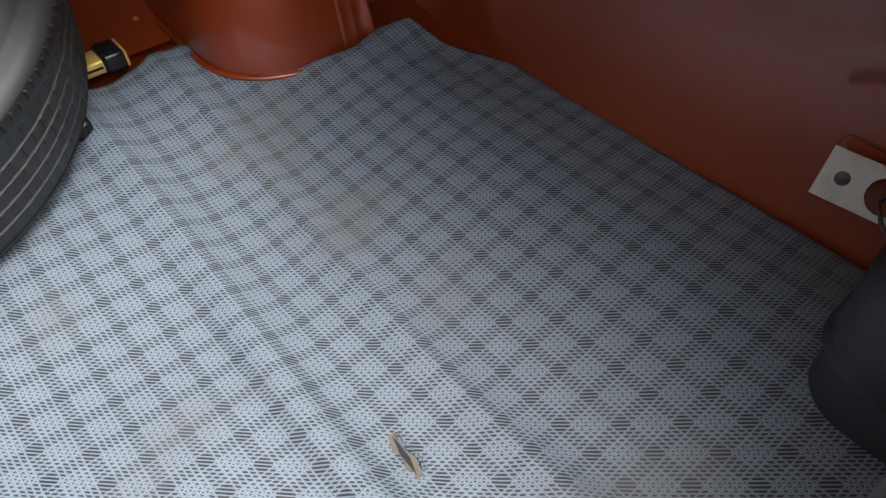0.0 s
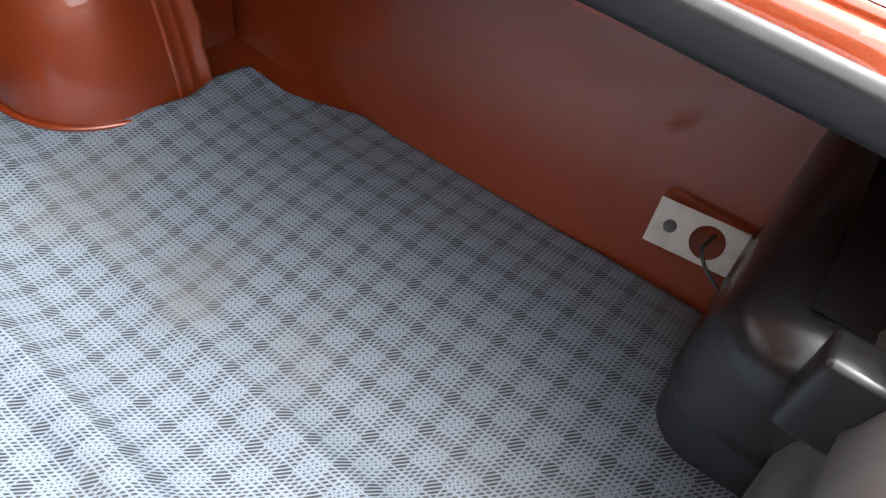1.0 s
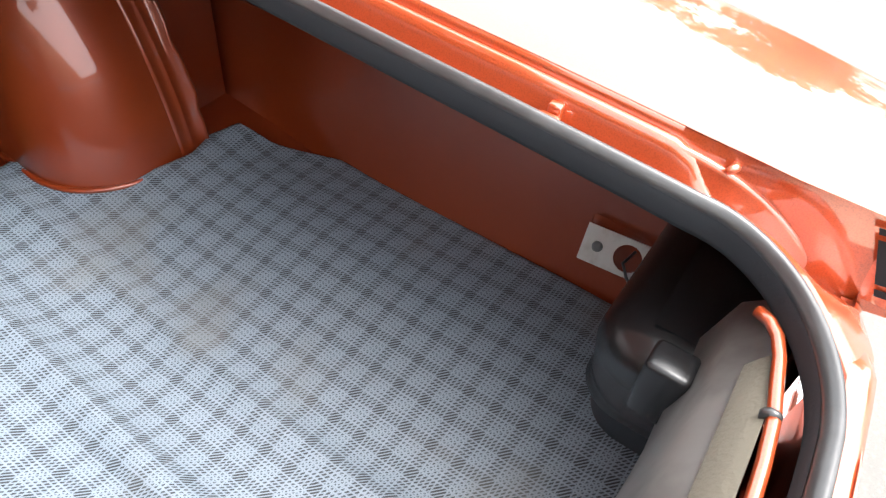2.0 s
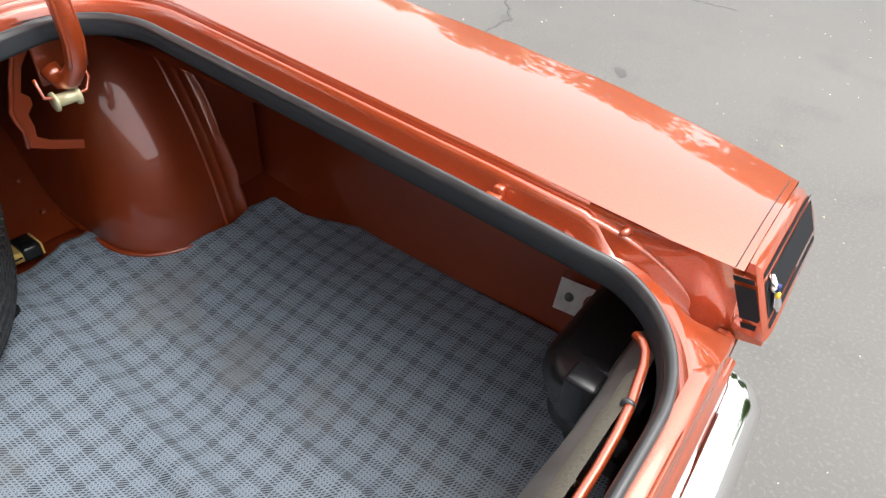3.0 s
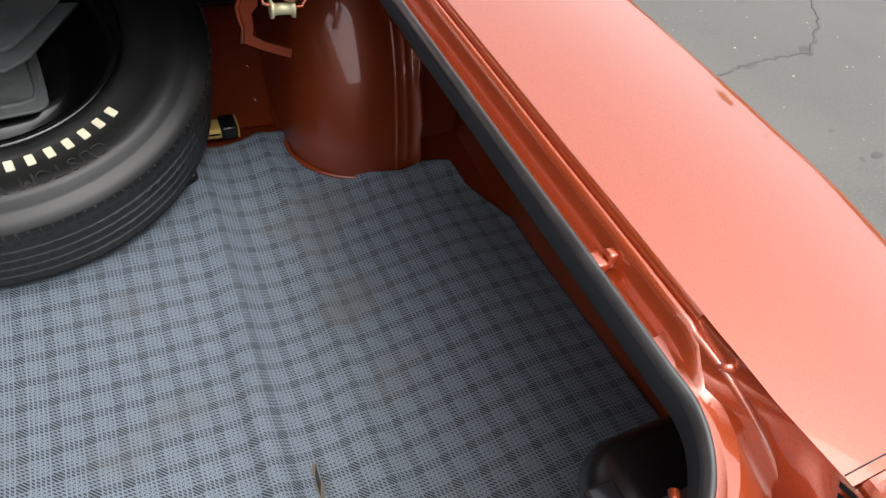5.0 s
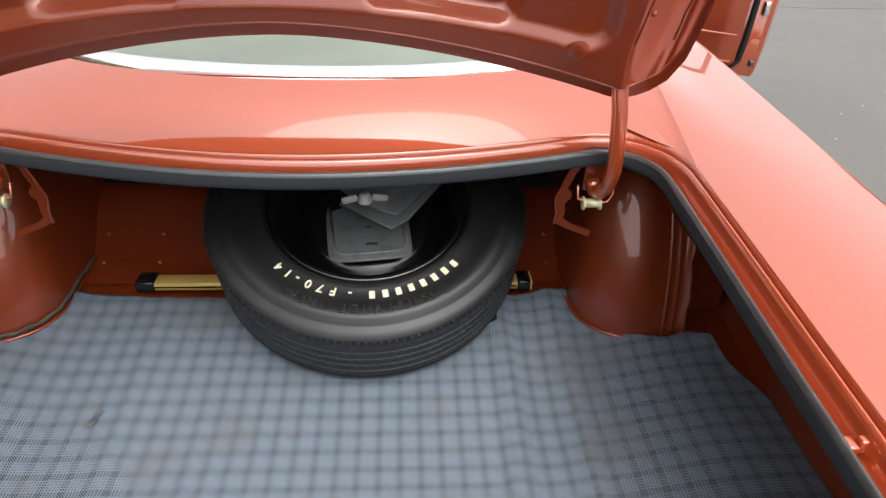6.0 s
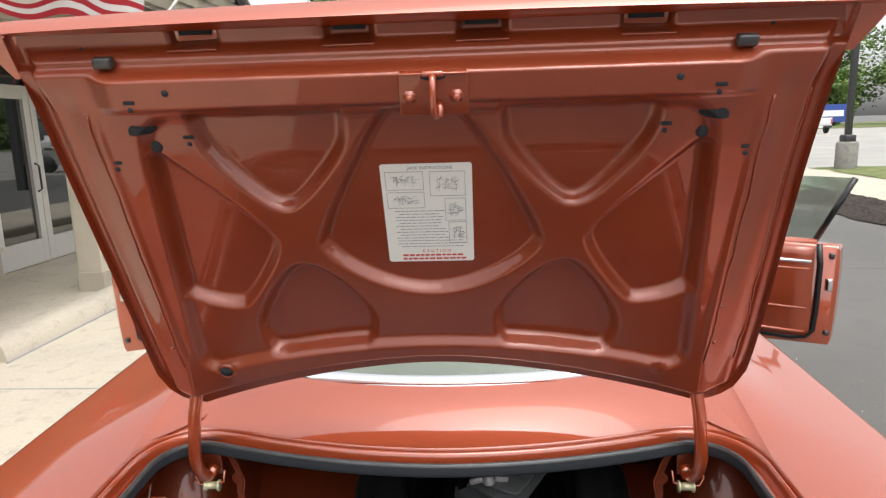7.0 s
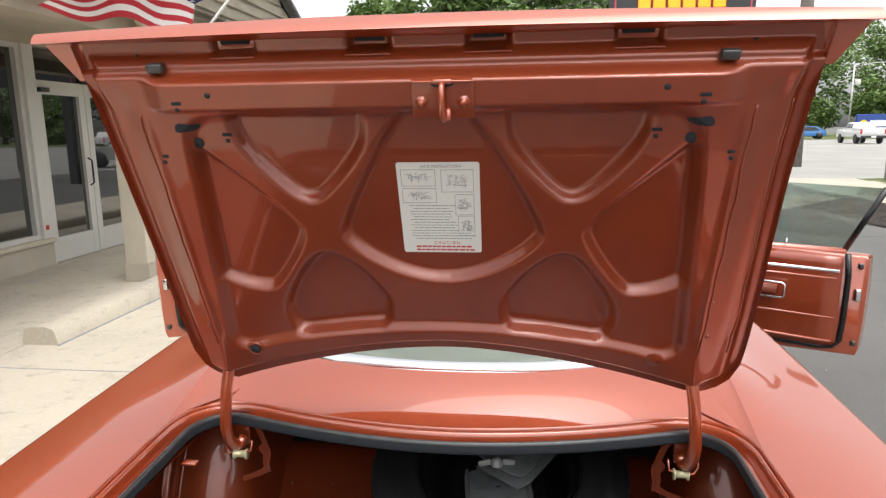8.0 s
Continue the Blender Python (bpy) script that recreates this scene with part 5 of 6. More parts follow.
column = part("column", box((-3.74, 5.575, 0.011), (-3.50, 5.815, 2.42), 0.012), SIDING, shop, "cream square porch column", smooth=False)
part("column_foot", box((-3.75, 5.565, 0.011), (-3.49, 5.825, 0.20), 0.006), STUCCO, shop, smooth=False)
part("porch_soffit", box((WX, -8, 2.52), (-3.36, 12.0, 2.56)), STUCCO, shop, smooth=False)
part("porch_beam", box((-3.78, -8, 2.36), (-3.48, 12.0, 2.52)), STUCCO, shop, smooth=False)
part("fascia", box((-3.38, -8, 2.50), (-3.33, 5.8, 2.68), 0.006), SIDING, shop, smooth=False)
part("rain_gutter", grid(lambda k, y: ((-3.33, -3.33, -3.27, -3.225, -3.22, -3.235)[int(k)], y, (2.69, 2.60, 2.585, 2.62, 2.69, 2.69)[int(k)]), list(range(6)), [-8, 0, 5.6], thick=0.003), SIDING, shop)
# shingle courses
for k in range(24):
    a, b = k / 24, (k + 1.15) / 24
    part("shingle_course", grid(lambda t, y: (-3.25 - 3.6 * (a + (b - a) * t), y, 2.72 + 1.6 * (a + (b - a) * t) + 0.012 * (1 - t)), [0, 1], [-8, -4, 0, 3, 6, 12], thick=0.006), SHINGLE, shop, smooth=False)
# gable over the entrance, clad in boards
GY0, GY1, PEAK, BASE_Z = 5.56, 11.1, (7.465, 4.128), 2.52
for k in range(11):
    z = BASE_Z + 0.148 * k
    t = (z + 0.10 - BASE_Z) / (PEAK[1] - BASE_Z)
    if t < 0.97:
        ya, yb = GY0 + (PEAK[0] - GY0) * t, GY1 + (PEAK[0] - GY1) * t
        bm = bmesh.new()
        vs = [bm.verts.new(p) for p in ((-3.31, ya, z), (-3.31, yb, z), (-3.335, yb, z + 0.148), (-3.335, ya, z + 0.148))]
        bm.faces.new(vs)
        bmesh.ops.solidify(bm, geom=bm.faces[:], thickness=0.012)
        part("board", bm, SIDING, shop, smooth=False)
part("gable_wall", plate([(GY0, BASE_Z - 0.1), (GY1, BASE_Z - 0.1), PEAK], 0.05, Matrix(((0, 0, 1, -3.36), (1, 0, 0, 0), (0, 1, 0, 0), (0, 0, 0, 1)))), SIDING, shop, smooth=False)
for y0 in (GY0, GY1):
    s = 1 if y0 == GY1 else -1
    p, q = Vector((-3.29, y0 + s * 0.10, BASE_Z - 0.06)), Vector((-3.29, PEAK[0], PEAK[1] + 0.02))
    part("rake_trim", tube([p, q], 0.055, 4), SIDING if s < 0 else DARK, shop, smooth=False)
    part("gable_roof", grid(lambda a, b: (-3.2 - 3.0 * a, p.y + (q.y - p.y) * b, p.z + 0.09 + (q.z - p.z) * b), [0, 1], [0, 1], thick=0.04), SHINGLE, shop, smooth=False)

# flag on a slanting pole at the porch
flag = thing("flag", (-3.1, 5.1, 2.2), "striped red and white flag with a blue starred corner, waving", "flag")
FP0, FP1 = Vector((-3.45, 5.62, 1.62)), Vector((-2.262, 5.31, 2.700))
part("pole", tube([FP0, FP1], 0.013, 8), ALU, flag, "white flagpole")
part("finial", spin([(0.0, 0.03), (0.02, 0.02), (0.028, 0.0), (0.02, -0.02), (0.0, -0.03)], 14, Matrix.Translation(FP1)), ALU, flag)
FRED = material("flag_red", (0.42, 0.02, 0.03), 0.8)
FWHITE = material("flag_white", (0.72, 0.70, 0.68), 0.8)


HOIST = Vector((-2.34, 5.3, 2.69)), Vector((-2.64, 5.24, 2.55)), Vector((-2.66, 5.19, 2.29))
WAIST = Vector((-2.63, 4.91, 2.83)), Vector((-2.88, 4.85, 2.65)), Vector((-2.92, 4.8, 2.33))
FLY = Vector((-3.04, 4.18, 2.46)), Vector((-3.13, 3.99, 2.3))
TURN = Vector((-2.65, 4.57, 2.84)), Vector((-2.83, 4.57, 2.55))
CREST = Vector((-3.0, 4.3, 2.59)), Vector((-2.6, 4.46, 2.8))
HEM = Vector((-2.98, 4.13, 2.47)), Vector((-2.7, 4.3, 2.47))


def on_flag(u, w):
    """u along the fly, w down the hoist: the lower half streams out, the upper half folds over and hangs in front."""
    half = 7 / 13
    ripple = Vector((0.02, -0.05, 0.03)) * math.sin(u * 11 + w * 2.5) * min(1.0, u * 3)
    if w > half - 1e-6:
        q = (w - half) / (1 - half)
        a, b, c = HOIST[1].lerp(HOIST[2], q), WAIST[1].lerp(WAIST[2], q), FLY[0].lerp(FLY[1], q)
        return (a.lerp(b, u / 0.42) if u <= 0.42 else b.lerp(c, (u - 0.42) / 0.58)) + ripple
    q = w / half
    a, b, t = HOIST[0].lerp(HOIST[1], q), WAIST[0].lerp(WAIST[1], q), TURN[0].lerp(TURN[1], q)
    top, low = CREST[0].lerp(CREST[1], q), HEM[0].lerp(HEM[1], q)
    if u <= 0.42:
        return a.lerp(b, u / 0.42) + ripple + Vector((0, 0, 0.05 * math.sin(math.pi * u / 0.42) * (1 - q)))
    if u <= 0.56:
        return b.lerp(t, (u - 0.42) / 0.14) + ripple * (1 - (u - 0.42) / 0.14)
    if u <= 0.68:
        p = (u - 0.56) / 0.12
        return t.lerp(top, p) + Vector((0, 0.12 * math.sin(math.pi * p), 0))
    p = (u - 0.68) / 0.32
    return top.lerp(low, p) + Vector((0.02 * math.sin(p * 5 + q * 6), -0.06 * math.sin(math.pi * p), 0.015 * math.sin(q * 12)))


for k in range(13):
    u0 = 0.42 if k < 7 else 0.0
    part("stripe", grid(lambda u, w: on_flag(u, w), line(u0, 0.42, 8) * (u0 == 0.0) + line(0.42, 1, 30)[u0 == 0.0:], line(k / 13 + 1e-5, (k + 1) / 13 - 1e-5, 4)), FRED if k % 2 == 0 else FWHITE, flag)
part("canton", grid(lambda u, w: on_flag(u, w), line(0, 0.42, 12), line(0, 7 / 13, 6)), FBLUE, flag, "blue corner")
for r in range(9):
    for c in range(6 - r % 2):
        u, w = 0.035 + 0.07 * c + 0.035 * (r % 2), (r + 0.5) / 9 * 7 / 13
        a = on_flag(u, w)
        t1, t2 = (on_flag(u + 0.01, w) - a).normalized(), (on_flag(u, w + 0.01) - a).normalized()
        nrm = t1.cross(t2).normalized()
        bm = bmesh.new()
        star = [a + (t1 * math.sin(q * math.pi / 5) - t2 * math.cos(q * math.pi / 5)) * (0.022 if q % 2 == 0 else 0.009) for q in range(10)]
        for sgn in (1, -1):
            bm.faces.new([bm.verts.new(p + nrm * 0.003 * sgn) for p in (star if sgn > 0 else star[::-1])])
        part("star", bm, FWHITE, flag, smooth=False)

# ---- right-hand side: planted strip, street ----
def mulch_point(x, y):
    edge = math.sin(math.pi * (x - 5.45) / 1.4)
    lumps = 0.05 * noise.noise((x * 3, y * 3, 2)) + 0.06 * abs(noise.noise((x * 9, y * 9, 5))) + 0.035 * noise.noise((x * 24, y * 24, 8))
    return (x + 0.25 * noise.noise((y * 0.5, x, 0)) + 0.10 * noise.noise((y * 2.3, 4, x)), y, 0.015 + max(0.0, edge) * (0.10 + lumps))


mulch = part("mulch_bed", grid(mulch_point, line(5.45, 6.85, 34), line(2, 16.2, 330)), MULCH, smooth=False)
tagged(mulch, "dark mulch planting strip", "ground", kind="structure")
path = part("side_path", box((6.8, 2, 0.0), (9.3, 18.6, 0.05), 0.01), CONCRETE)
tagged(path, "pale concrete path", "pavement", kind="structure")
lawn = part("lawn", grid(lambda x, y: (x + (y - 2) * 0.055, y, 0.06 + 0.04 * noise.noise((x, y, 0))), line(8.3, 16, 24), line(2, 18.3, 40)), GRASS)
tagged(lawn, "dry green grass verge", "ground", kind="structure")
ROADMAT = material("worn_road", (0.30, 0.29, 0.27), 0.85, spots=[(0.4, (0.36, 0.35, 0.32), 0.4, 0.7)], bump=[(60, 0.3, 0.01)])
road = part("road", grid(lambda x, y: (x, y, 0.012), [-200, -20, 0, 40, 300], [25, 40, 60, 78]), ROADMAT)
slip_road = part("slip_road", grid(lambda x, y: (x, y, 0.010), [6.9, 12, 40, 300], [16.3, 18.4, 25.2]), ROADMAT)
tagged(slip_road, "pale worn slip road by the lawn", "road", kind="structure")
tagged(road, "pale worn main road", "road", kind="structure")
part("lane_line", box((-200, 51.0, 0.014), (300, 51.15, 0.018)), CREAM, road, smooth=False)
verge = part("far_verge", grid(lambda x, y: (x, y, 0.05), [-300, 0, 300], [78, 140]), GRASS)
tagged(verge, "far grass verge", "ground", kind="structure")

lamp = thing("street_lamp", (9.95, 17.8, 0), "black square lamp post on a concrete foot", "lamp post")
part("foot", spin([(0.0, 0.75), (0.24, 0.75), (0.27, 0.70), (0.27, 0.0)], 20, pose(9.95, 17.8, 0.02)), material("grey_footing", (0.24, 0.23, 0.21), 0.9, spots=[(9, (0.17, 0.16, 0.15), 0.45, 0.7)]), lamp)
part("post", box((9.88, 17.73, 0.75), (10.02, 17.87, 7.6), 0.01), DARK, lamp)
part("base_cover", box((9.80, 17.65, 0.77), (10.10, 17.95, 0.95), 0.03), DARK, lamp)
part("head", box((9.2, 17.6, 7.5), (10.1, 18.0, 7.7), 0.03), DARK, lamp)

pole = thing("utility_pole", (10.25, 25, 0), "weathered wooden utility pole with cables", "utility pole")
part("shaft", tube([(10.25, 24.9, 0), (10.2, 24.9, 11)], [0.24, 0.19], 12), material("weathered_wood", (0.20, 0.18, 0.16), 0.9, spots=[(6, (0.13, 0.115, 0.10), 0.45, 0.7)], bump=[(20, 0.5, 0.02)]), pole)
for dz, sag in ((0, 0.5), (0.35, 0.6), (0.7, 0.45), (-0.6, 0.8)):
    part("cable", tube([(10.2 - 22 * t, 24.8 + 4 * t, 7.6 + dz - 3.2 * t - sag * 4 * t * (1 - t)) for t in line(0, 1, 14)], 0.018 if dz > -0.5 else 0.05, 5), SEAL, pole)
part("cable", tube([(10.2 + 40 * t, 24.8 + 4 * t, 7.5 - 0.6 * 4 * t * (1 - t)) for t in line(0, 1, 10)], 0.018, 5), SEAL, pole)

sign = thing("roadside_sign", (4.35, 18, 0), "black roadside sign board with yellow lettering bars", "sign")
part("board", box((2.52, 17.9, 2.9), (6.18, 18.2, 6.05), 0.02), DARK, sign, smooth=False)
for x in (3.0, 5.7):
    part("post", box((x - 0.12, 17.95, 0), (x + 0.12, 18.15, 2.9)), DARK, sign, smooth=False)
PINK = material("sign_outline", (0.55, 0.07, 0.12), 0.6)
part("border", join(box((2.62, 17.885, 3.0), (2.66, 17.9, 5.97)), box((6.04, 17.885, 3.0), (6.08, 17.9, 5.97)), box((2.62, 17.885, 5.93), (6.08, 17.9, 5.97))), PINK, sign, smooth=False)


def slab_glyph(x, z, w, h, y):
    """A plain slab shape, waisted like old poster type."""
    return box((x, y, z), (x + w, y + 0.02, z + h), 0.03, 2)


for n, x0, x1, z, h in ((8, 2.86, 5.80, 5.20, 0.60), (6, 3.22, 5.48, 4.52, 0.56)):
    step = (x1 - x0) / n
    for k in range(n):
        part("lettering_bar", slab_glyph(x0 + step * k - 0.02, z - 0.02, step * 0.84 + 0.04, h + 0.04, 17.88), PINK, sign, smooth=False)
        part("lettering_bar", slab_glyph(x0 + step * k, z, step * 0.84, h, 17.865), YELLOW, sign, smooth=False)
text("letters", "Michigan's", 0.36, pose(4.35, 17.87, 4.15, 90, 0, 0), FWHITE, sign, extrude=0.01)

bank = thing("distant_sign", (47, 92, 0), "low blue sign board on the far verge", "sign")
BLUE = material("sign_blue", (0.03, 0.07, 0.30), 0.6)
part("board", box((44.5, 92, 0.6), (50.5, 92.3, 3.0), 0.05), BLUE, bank, smooth=False)
part("lettering_bar", box((46.2, 91.95, 1.4), (49.8, 92, 2.2)), WHITE, bank, smooth=False)
part("emblem", spin([(0, 0), (0.5, 0)], 12, pose(45.4, 91.95, 1.8, 90, 0, 0)), YELLOW, bank)


far_pole = thing("street_pole", (45.0, 95.0, 0), "thin grey pole beyond the road", "pole")
part("shaft", tube([(45.0, 95.0, 0.0), (45.0, 95.0, 9.5)], [0.13, 0.09], 8), ALU, far_pole)
part("arm", tube([(45.0, 95.0, 9.3), (47.5, 95.0, 9.8), (51.0, 95.0, 9.9)], 0.05, 6), ALU, far_pole)
part("box", box((45.2, 94.8, 6.9), (45.9, 95.2, 7.7), 0.03), ALU, far_pole)


def vehicle(name, label, place, turn, mat, pickup):
    """A plain parked car seen from far away."""
    v = thing(name, place, label, "car")
    m = pose(*place, 0, 0, turn)
    if pickup:
        prof = [(-2.7, 0.45), (2.7, 0.45), (2.75, 1.0), (2.6, 1.12), (1.2, 1.18), (0.6, 1.85), (-0.7, 1.9), (-0.95, 1.2), (-2.7, 1.15)]
    else:
        prof = [(-2.2, 0.35), (2.2, 0.35), (2.25, 0.8), (1.2, 0.95), (0.5, 1.45), (-1.2, 1.45), (-2.1, 1.0), (-2.25, 0.8)]
    bm = bmesh.new()
    a = [bm.verts.new(m @ Vector((x, -0.9 + (0.18 if z > 1.15 else 0), z))) for x, z in prof]
    b = [bm.verts.new(m @ Vector((x, 0.9 - (0.18 if z > 1.15 else 0), z))) for x, z in prof]
    n = len(prof)
    for k in range(n):
        bm.faces.new((a[k], a[(k + 1) % n], b[(k + 1) % n], b[k]))
    bm.faces.new(a[::-1])
    bm.faces.new(b)
    bmesh.ops.recalc_face_normals(bm, faces=bm.faces[:])
    part("body", bm, mat, v, smooth=False)
    for x in (-1.55, 1.6):
        for y in (-0.85, 0.85):
            part("wheel", spin([(0, 0.12), (0.2, 0.12), (0.22, 0.1), (0.36, 0.1), (0.38, 0), (0.36, -0.1), (0, -0.12)], 20, m @ pose(x, y, 0.38, 90, 0, 0)), TYRE, v)
    for y in (-0.925, 0.905):
        w = [(0.45, 1.25), (0.25, 1.72), (-0.6, 1.75), (-0.75, 1.25)] if pickup else [(0.9, 0.98), (0.4, 1.36), (-1.1, 1.36), (-1.6, 1.0)]
        bm = bmesh.new()
        inset = 0.10 if y < 0 else -0.10
        vs = [bm.verts.new(m @ Vector((x, y + inset * (1.0 if z > 1.15 else 0.2), z))) for x, z in w]
        bm.faces.new(vs)
        bmesh.ops.solidify(bm, geom=bm.faces[:], thickness=0.01)
        part("side_window", bm, PANE, v, smooth=False)
    return v


WHITECAR = material("white_car_paint", (0.75, 0.75, 0.74), 0.3, coat=0.8)


def pickup(place, turn):
    """A crew-cab pickup: lower body, cab, open bed, lamps, bumpers and wheels."""
    v = thing("pickup_truck", place, "white crew-cab pickup truck on the far road", "car")
    m = pose(*place, 0, 0, turn)
    part("body", box((-2.7, -0.95, 0.55), (2.65, 0.95, 1.10), 0.09, 3, m), WHITECAR, v)
    part("bonnet", box((1.15, -0.90, 1.05), (2.60, 0.90, 1.22), 0.08, 3, m), WHITECAR, v)
    bm = bmesh.new()
    low, high = [(1.35, 1.08), (-0.95, 1.08)], [(0.55, 1.78), (-0.75, 1.78)]
    rows = [[bm.verts.new(m @ Vector((x, y, z))) for x, y, z in ((a[0], -w, a[1]), (b[0], -w, b[1]), (b[0], w, b[1]), (a[0], w, a[1]))] for (a, b), w in ((low, 0.90), (high, 0.72))]
    for k in range(4):
        bm.faces.new((rows[0][k], rows[0][(k + 1) % 4], rows[1][(k + 1) % 4], rows[1][k]))
    bm.faces.new(rows[1])
    bmesh.ops.recalc_face_normals(bm, faces=bm.faces[:])
    bmesh.ops.bevel(bm, geom=bm.edges[:], offset=0.06, segments=2, profile=0.5, affect="EDGES")
    part("cab", bm, WHITECAR, v)
    for y in (-0.93, 0.85):
        part("bed_side", box((-2.68, y, 1.05), (-0.95, y + 0.08, 1.32), 0.03, 2, m), WHITECAR, v)
    part("tailgate", box((-2.72, -0.86, 0.70), (-2.64, 0.86, 1.32), 0.03, 2, m), WHITECAR, v)
    part("rear_window", box((-0.93, -0.62, 1.30), (-0.88, 0.62, 1.66), 0.02, 2, m @ pose(0.02, 0, 0, 0, 6, 0)), PANE, v)
    for s in (1, -1):
        for x0, x1 in ((-0.62, 0.0), (0.08, 0.72)):
            part("side_window", box((x0, -0.012, -0.19), (x1, 0.012, 0.19), 0.02, 2, m @ pose(0, s * 0.832, 1.47, s * 14, 0, 0)), PANE, v)
        part("tail_lamp", box((-2.74, s * 0.87 - 0.07, 0.82), (-2.66, s * 0.87 + 0.07, 1.22), 0.02, 2, m), REDINK, v)
        for x in (-1.75, 1.65):
            w = part("wheel", spin([(0, 0.13), (0.20, 0.12), (0.24, 0.14), (0.38, 0.13), (0.42, 0.06), (0.42, -0.10), (0, -0.12)], 24, m @ pose(x, s * 0.86, 0.42, -90 * s, 0, 0)), TYRE, v)
            part("rim", spin([(0, 0.135), (0.18, 0.135), (0.21, 0.125)], 18, m @ pose(x, s * 0.86, 0.42, -90 * s, 0, 0)), DARK, w)
    part("rear_bumper", box((-2.86, -0.88, 0.50), (-2.70, 0.88, 0.68), 0.03, 2, m), DARK, v)
    part("number_plate", box((-2.88, -0.18, 0.52), (-2.86, 0.18, 0.66), 0.0, 1, m), WHITE, v, smooth=False)


pickup((29.0, 59.0, 0.0), 84)
vehicle("hatchback", "bright blue hatchback on the far road", (33.0, 80.0, 0.06), 168, material("blue_car_paint", (0.03, 0.16, 0.42), 0.3, coat=0.8), False)

vehicle("sedan", "silver saloon car on the near lane of the road", (6.5, 27.6, 0.012), 0, material("silver_car_paint", (0.45, 0.45, 0.44), 0.3, 0.5, coat=0.8), False)

# tar-sealed cracks and stains in the asphalt
for k, pts in enumerate((((2.30, 1.74), (2.54, 1.796), (2.78, 1.831), (3.03, 1.839), (3.34, 2.06), (3.58, 2.33), (3.75, 2.9), (4.1, 3.6)), ((2.2, 6.2), (4.0, 6.05), (6.0, 6.2)), ((2.6, 8.9), (4.4, 8.7), (5.5, 8.9)), ((4.05, 1.0), (4.055, 1.293), (4.028, 1.589), (4.068, 1.889), (4.074, 2.179), (4.10, 2.6)), ((4.9, 0.9), (4.95, 1.5), (5.0, 2.2)))):
    vs = []
    for a, b in zip(pts, pts[1:]):
        vs += [(a[0] + (b[0] - a[0]) * t + 0.02 * noise.noise((a[0] * 9 + t * 5, k, 0)), a[1] + (b[1] - a[1]) * t + 0.02 * noise.noise((t * 6, a[1] * 9, k)), 0.001) for t in line(0, 0.9, 8)]
    part("crack", tube(vs, 0.007 if k < 3 else 0.005, 6, flat=0.15), TAR, ground)
# dark oil drops
OIL = material("oil_stain", (0.060, 0.058, 0.054), 0.55)
for x, y, a, b, r in ((2.80, 1.125, 0.055, 0.030, 35), (2.62, 1.162, 0.030, 0.020, 10), (2.535, 1.159, 0.017, 0.012, 60), (2.57, 1.329, 0.014, 0.010, 20), (2.515, 1.022, 0.018, 0.010, -30), (2.70, 1.15, 0.010, 0.006, 0), (3.02, 1.86, 0.05, 0.03, 40), (2.62, 1.80, 0.05, 0.02, 10)):
    ring_pts = [(a * math.cos(q) * (1 + 0.18 * math.sin(3 * q + x * 9)), b * math.sin(q) * (1 + 0.2 * math.sin(2 * q + y * 7))) for q in line(0, 2 * math.pi, 19)[:-1]]
    part("oil_drop", plate(ring_pts, 0.0006, pose(x, y, 0.0008, 0, 0, r)), OIL, ground, smooth=False)

# loose grit on the asphalt
rnd = random.Random(5)
grit = []
for k in range(420):
    x, y, r = rnd.uniform(0.9, 5.0), rnd.uniform(-1.5, 4.5), 0.0016 + 0.0045 * rnd.random() ** 3
    bm = bmesh.new()
    bmesh.ops.create_icosphere(bm, subdivisions=1, radius=r)
    for q in bm.verts:
        q.co = Vector((q.co.x * rnd.uniform(0.7, 1.3) + x, q.co.y * rnd.uniform(0.7, 1.3) + y, max(0.0, q.co.z * 0.7 + r * 0.3)))
    grit.append(bm)
tagged(part("grit", join(*grit), CONCRETE, smooth=False), "pale loose grit on the asphalt", "gravel", kind="stuff")

# ---- trees ----


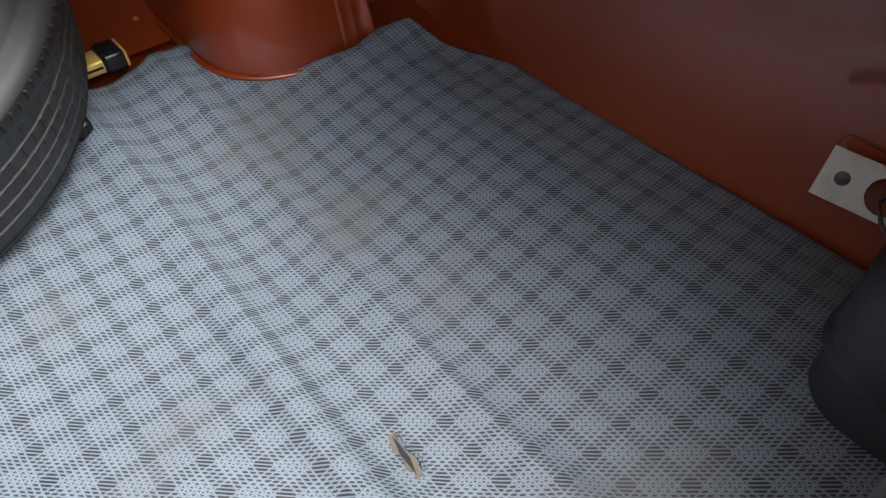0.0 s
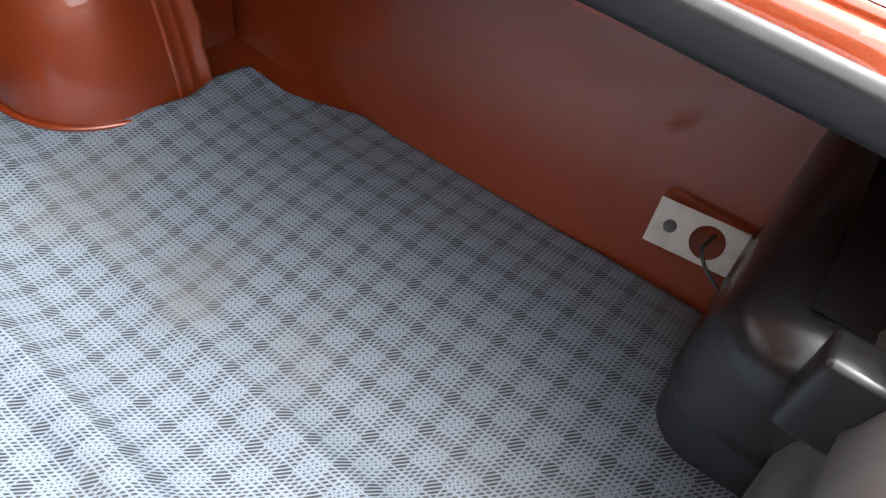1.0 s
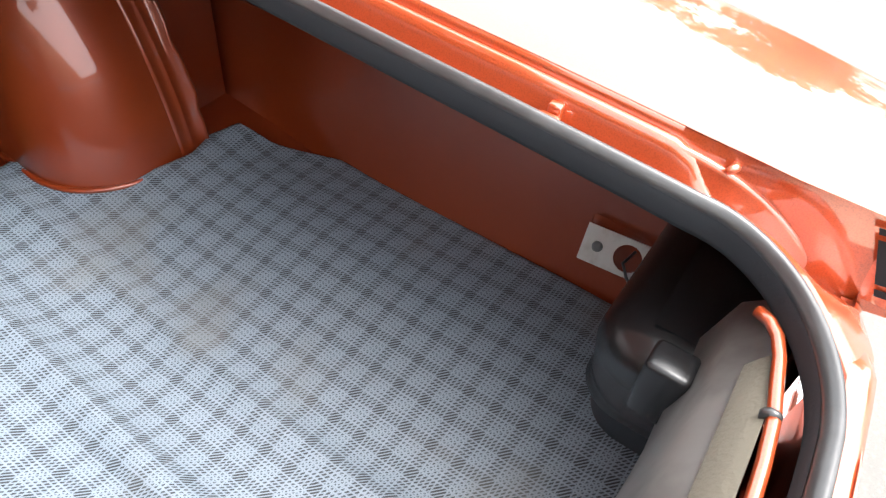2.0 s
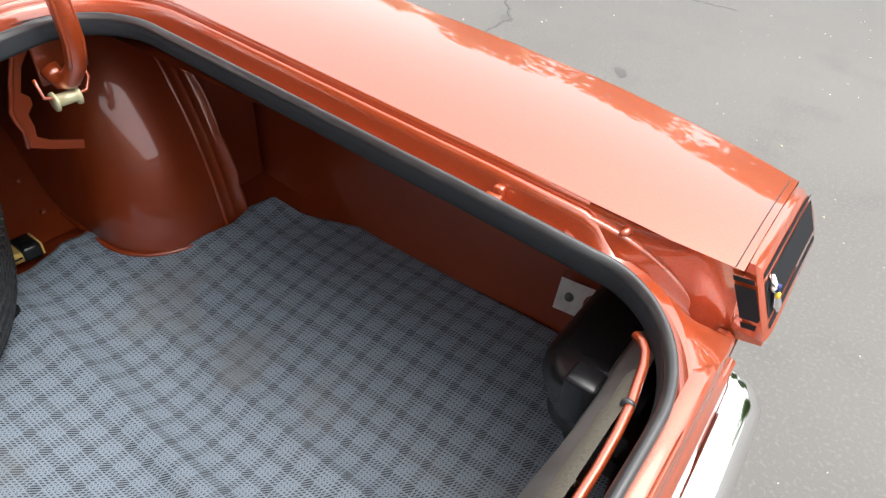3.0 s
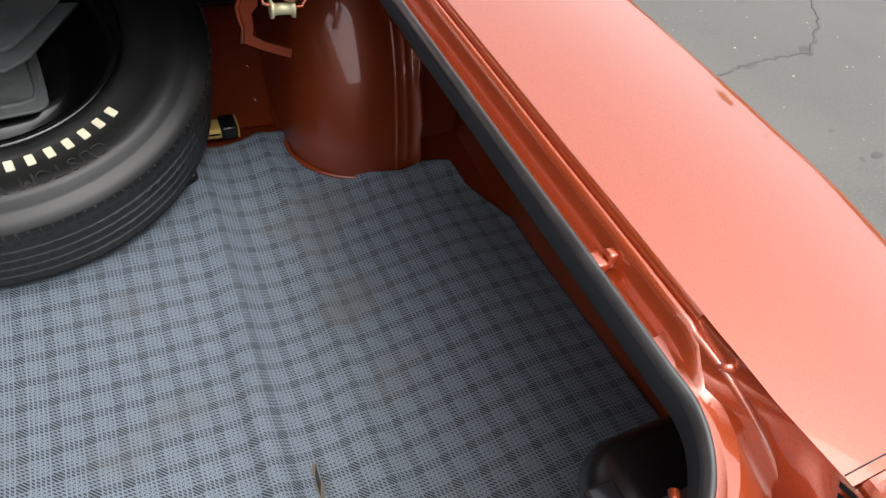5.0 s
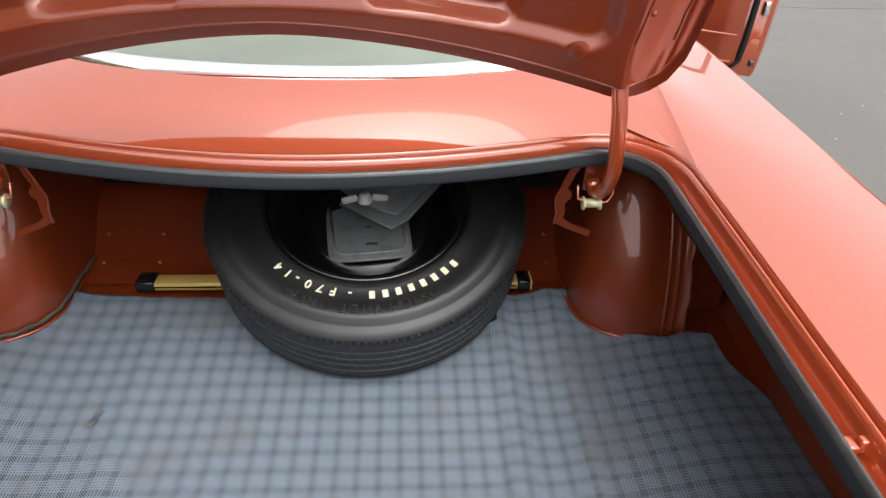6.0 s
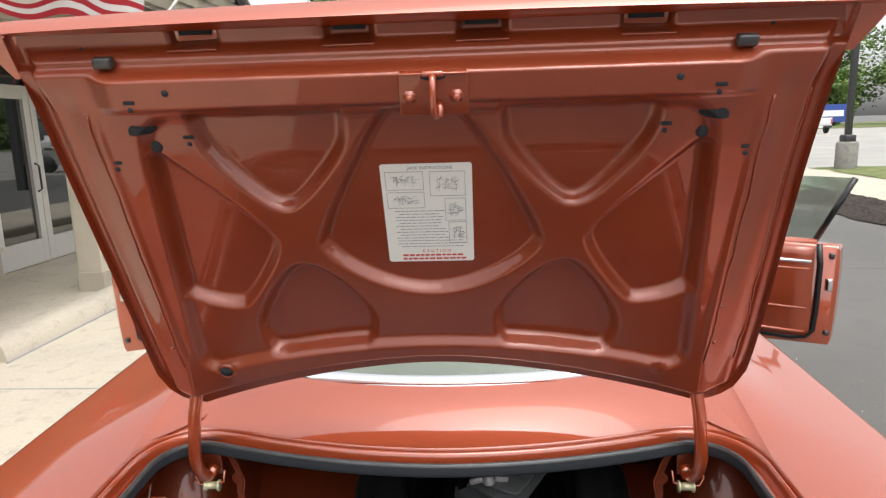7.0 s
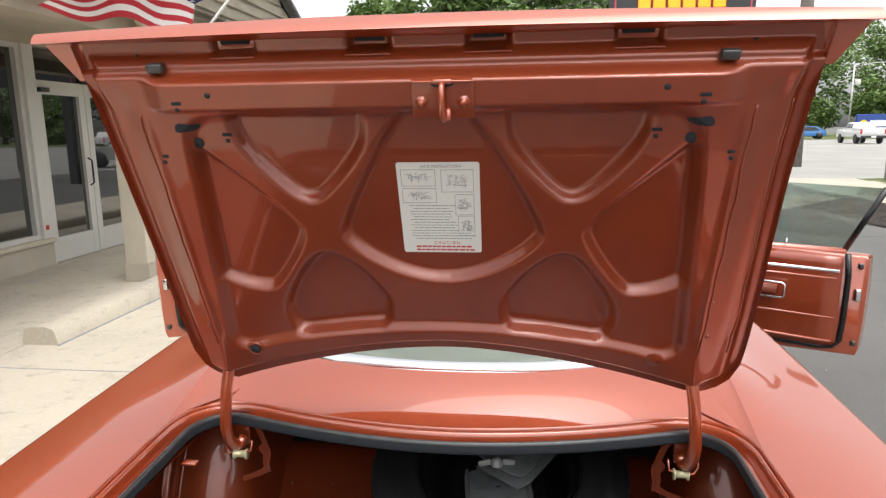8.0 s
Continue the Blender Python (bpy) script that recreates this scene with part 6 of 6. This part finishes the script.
def tree(name, label, place, height, spread_r, leaves, seed, leaf=0.35, crown_low=0.28, group="trees behind the sign"):
    rnd = random.Random(seed)
    t = thing(name, place, label, "tree", group)
    base = Vector(place)
    top = base + Vector((rnd.uniform(-0.4, 0.4), rnd.uniform(-0.4, 0.4), height * 0.8))
    bms = [tube([base, base + (top - base) * 0.4 + Vector((0.1, 0, 0)), top], [height * 0.028, height * 0.02, height * 0.006], 8)]
    clumps = []
    for k in range(26):
        a = rnd.uniform(0, 6.283)
        h = rnd.uniform(crown_low, 0.97)
        reach = spread_r * math.sqrt(max(0.05, 1 - ((h - 0.58) / 0.44) ** 2)) * rnd.uniform(0.45, 1.0)
        start = base + (top - base) * min(0.95, h * 0.85)
        end = base + Vector((math.cos(a) * reach, math.sin(a) * reach, height * h))
        bms.append(tube([start, (start + end) / 2 + Vector((0, 0, 0.3)), end], [height * 0.008, height * 0.005, 0.02], 5))
        clumps.append((end, spread_r * rnd.uniform(0.22, 0.42)))
        clumps.append(((start + end) / 2, spread_r * rnd.uniform(0.2, 0.35)))
    part("trunk", join(*bms), BARK, t)
    verts, faces = [], []
    for k in range(leaves):
        c, r = clumps[rnd.randrange(len(clumps))]
        d = Vector((rnd.gauss(0, 1), rnd.gauss(0, 1), rnd.gauss(0, 0.7)))
        d = d.normalized() * r * rnd.random() ** 0.4
        p = c + d
        e1 = Vector((rnd.gauss(0, 1), rnd.gauss(0, 1), rnd.gauss(0, 0.5))).normalized()
        e2 = e1.cross(Vector((rnd.gauss(0, 1), rnd.gauss(0, 1), rnd.gauss(0, 1)))).normalized()
        s = leaf * rnd.uniform(0.5, 1.2)
        n = len(verts)
        verts += [p - e1 * s, p - e2 * s * 0.45, p + e1 * s, p + e2 * s * 0.45]
        faces.append((n, n + 1, n + 2, n + 3))
    me = bpy.data.meshes.new("crown")
    me.from_pydata(verts, [], faces)
    part("crown", me, LEAF, t, smooth=False)
    return t


FULL = "tall leafy green tree behind the road sign"
for k, (x, y, h, r) in enumerate(((-3.9, 44, 12.8, 4.6), (2.0, 46, 15.5, 5.6), (7.0, 49, 14, 4.8), (-9.5, 50, 11, 4.2))):
    tree("tree", FULL, (x, y, 0), h, r, 13000, 11 + k, 0.27)
FAR = "leafy tree on the far side of the road"
for k, (x, y, h, r) in enumerate(((44, 104, 15, 7), (56, 108, 17, 8), (68, 104, 15, 7), (80, 106, 16, 8), (93, 108, 16, 8), (50, 96, 8, 4), (34, 112, 16, 7), (63, 96, 6, 4))):
    tree("tree", FAR, (x, y, 0), h, r, 9000, 31 + k, 0.38, 0.1, "trees beyond the road")
SIDE = "leafy tree across the car park"
for k, (x, y, h, r) in enumerate(((34, 30, 11, 5), (36, 20, 12, 5.5), (38, 10, 11, 5), (35, 0, 12, 5.5), (37, -10, 11, 5), (30, -22, 12, 6))):
    tree("tree", SIDE, (x, y, 0), h, r, 3500, 51 + k, 0.55, 0.1, "trees across the car park")
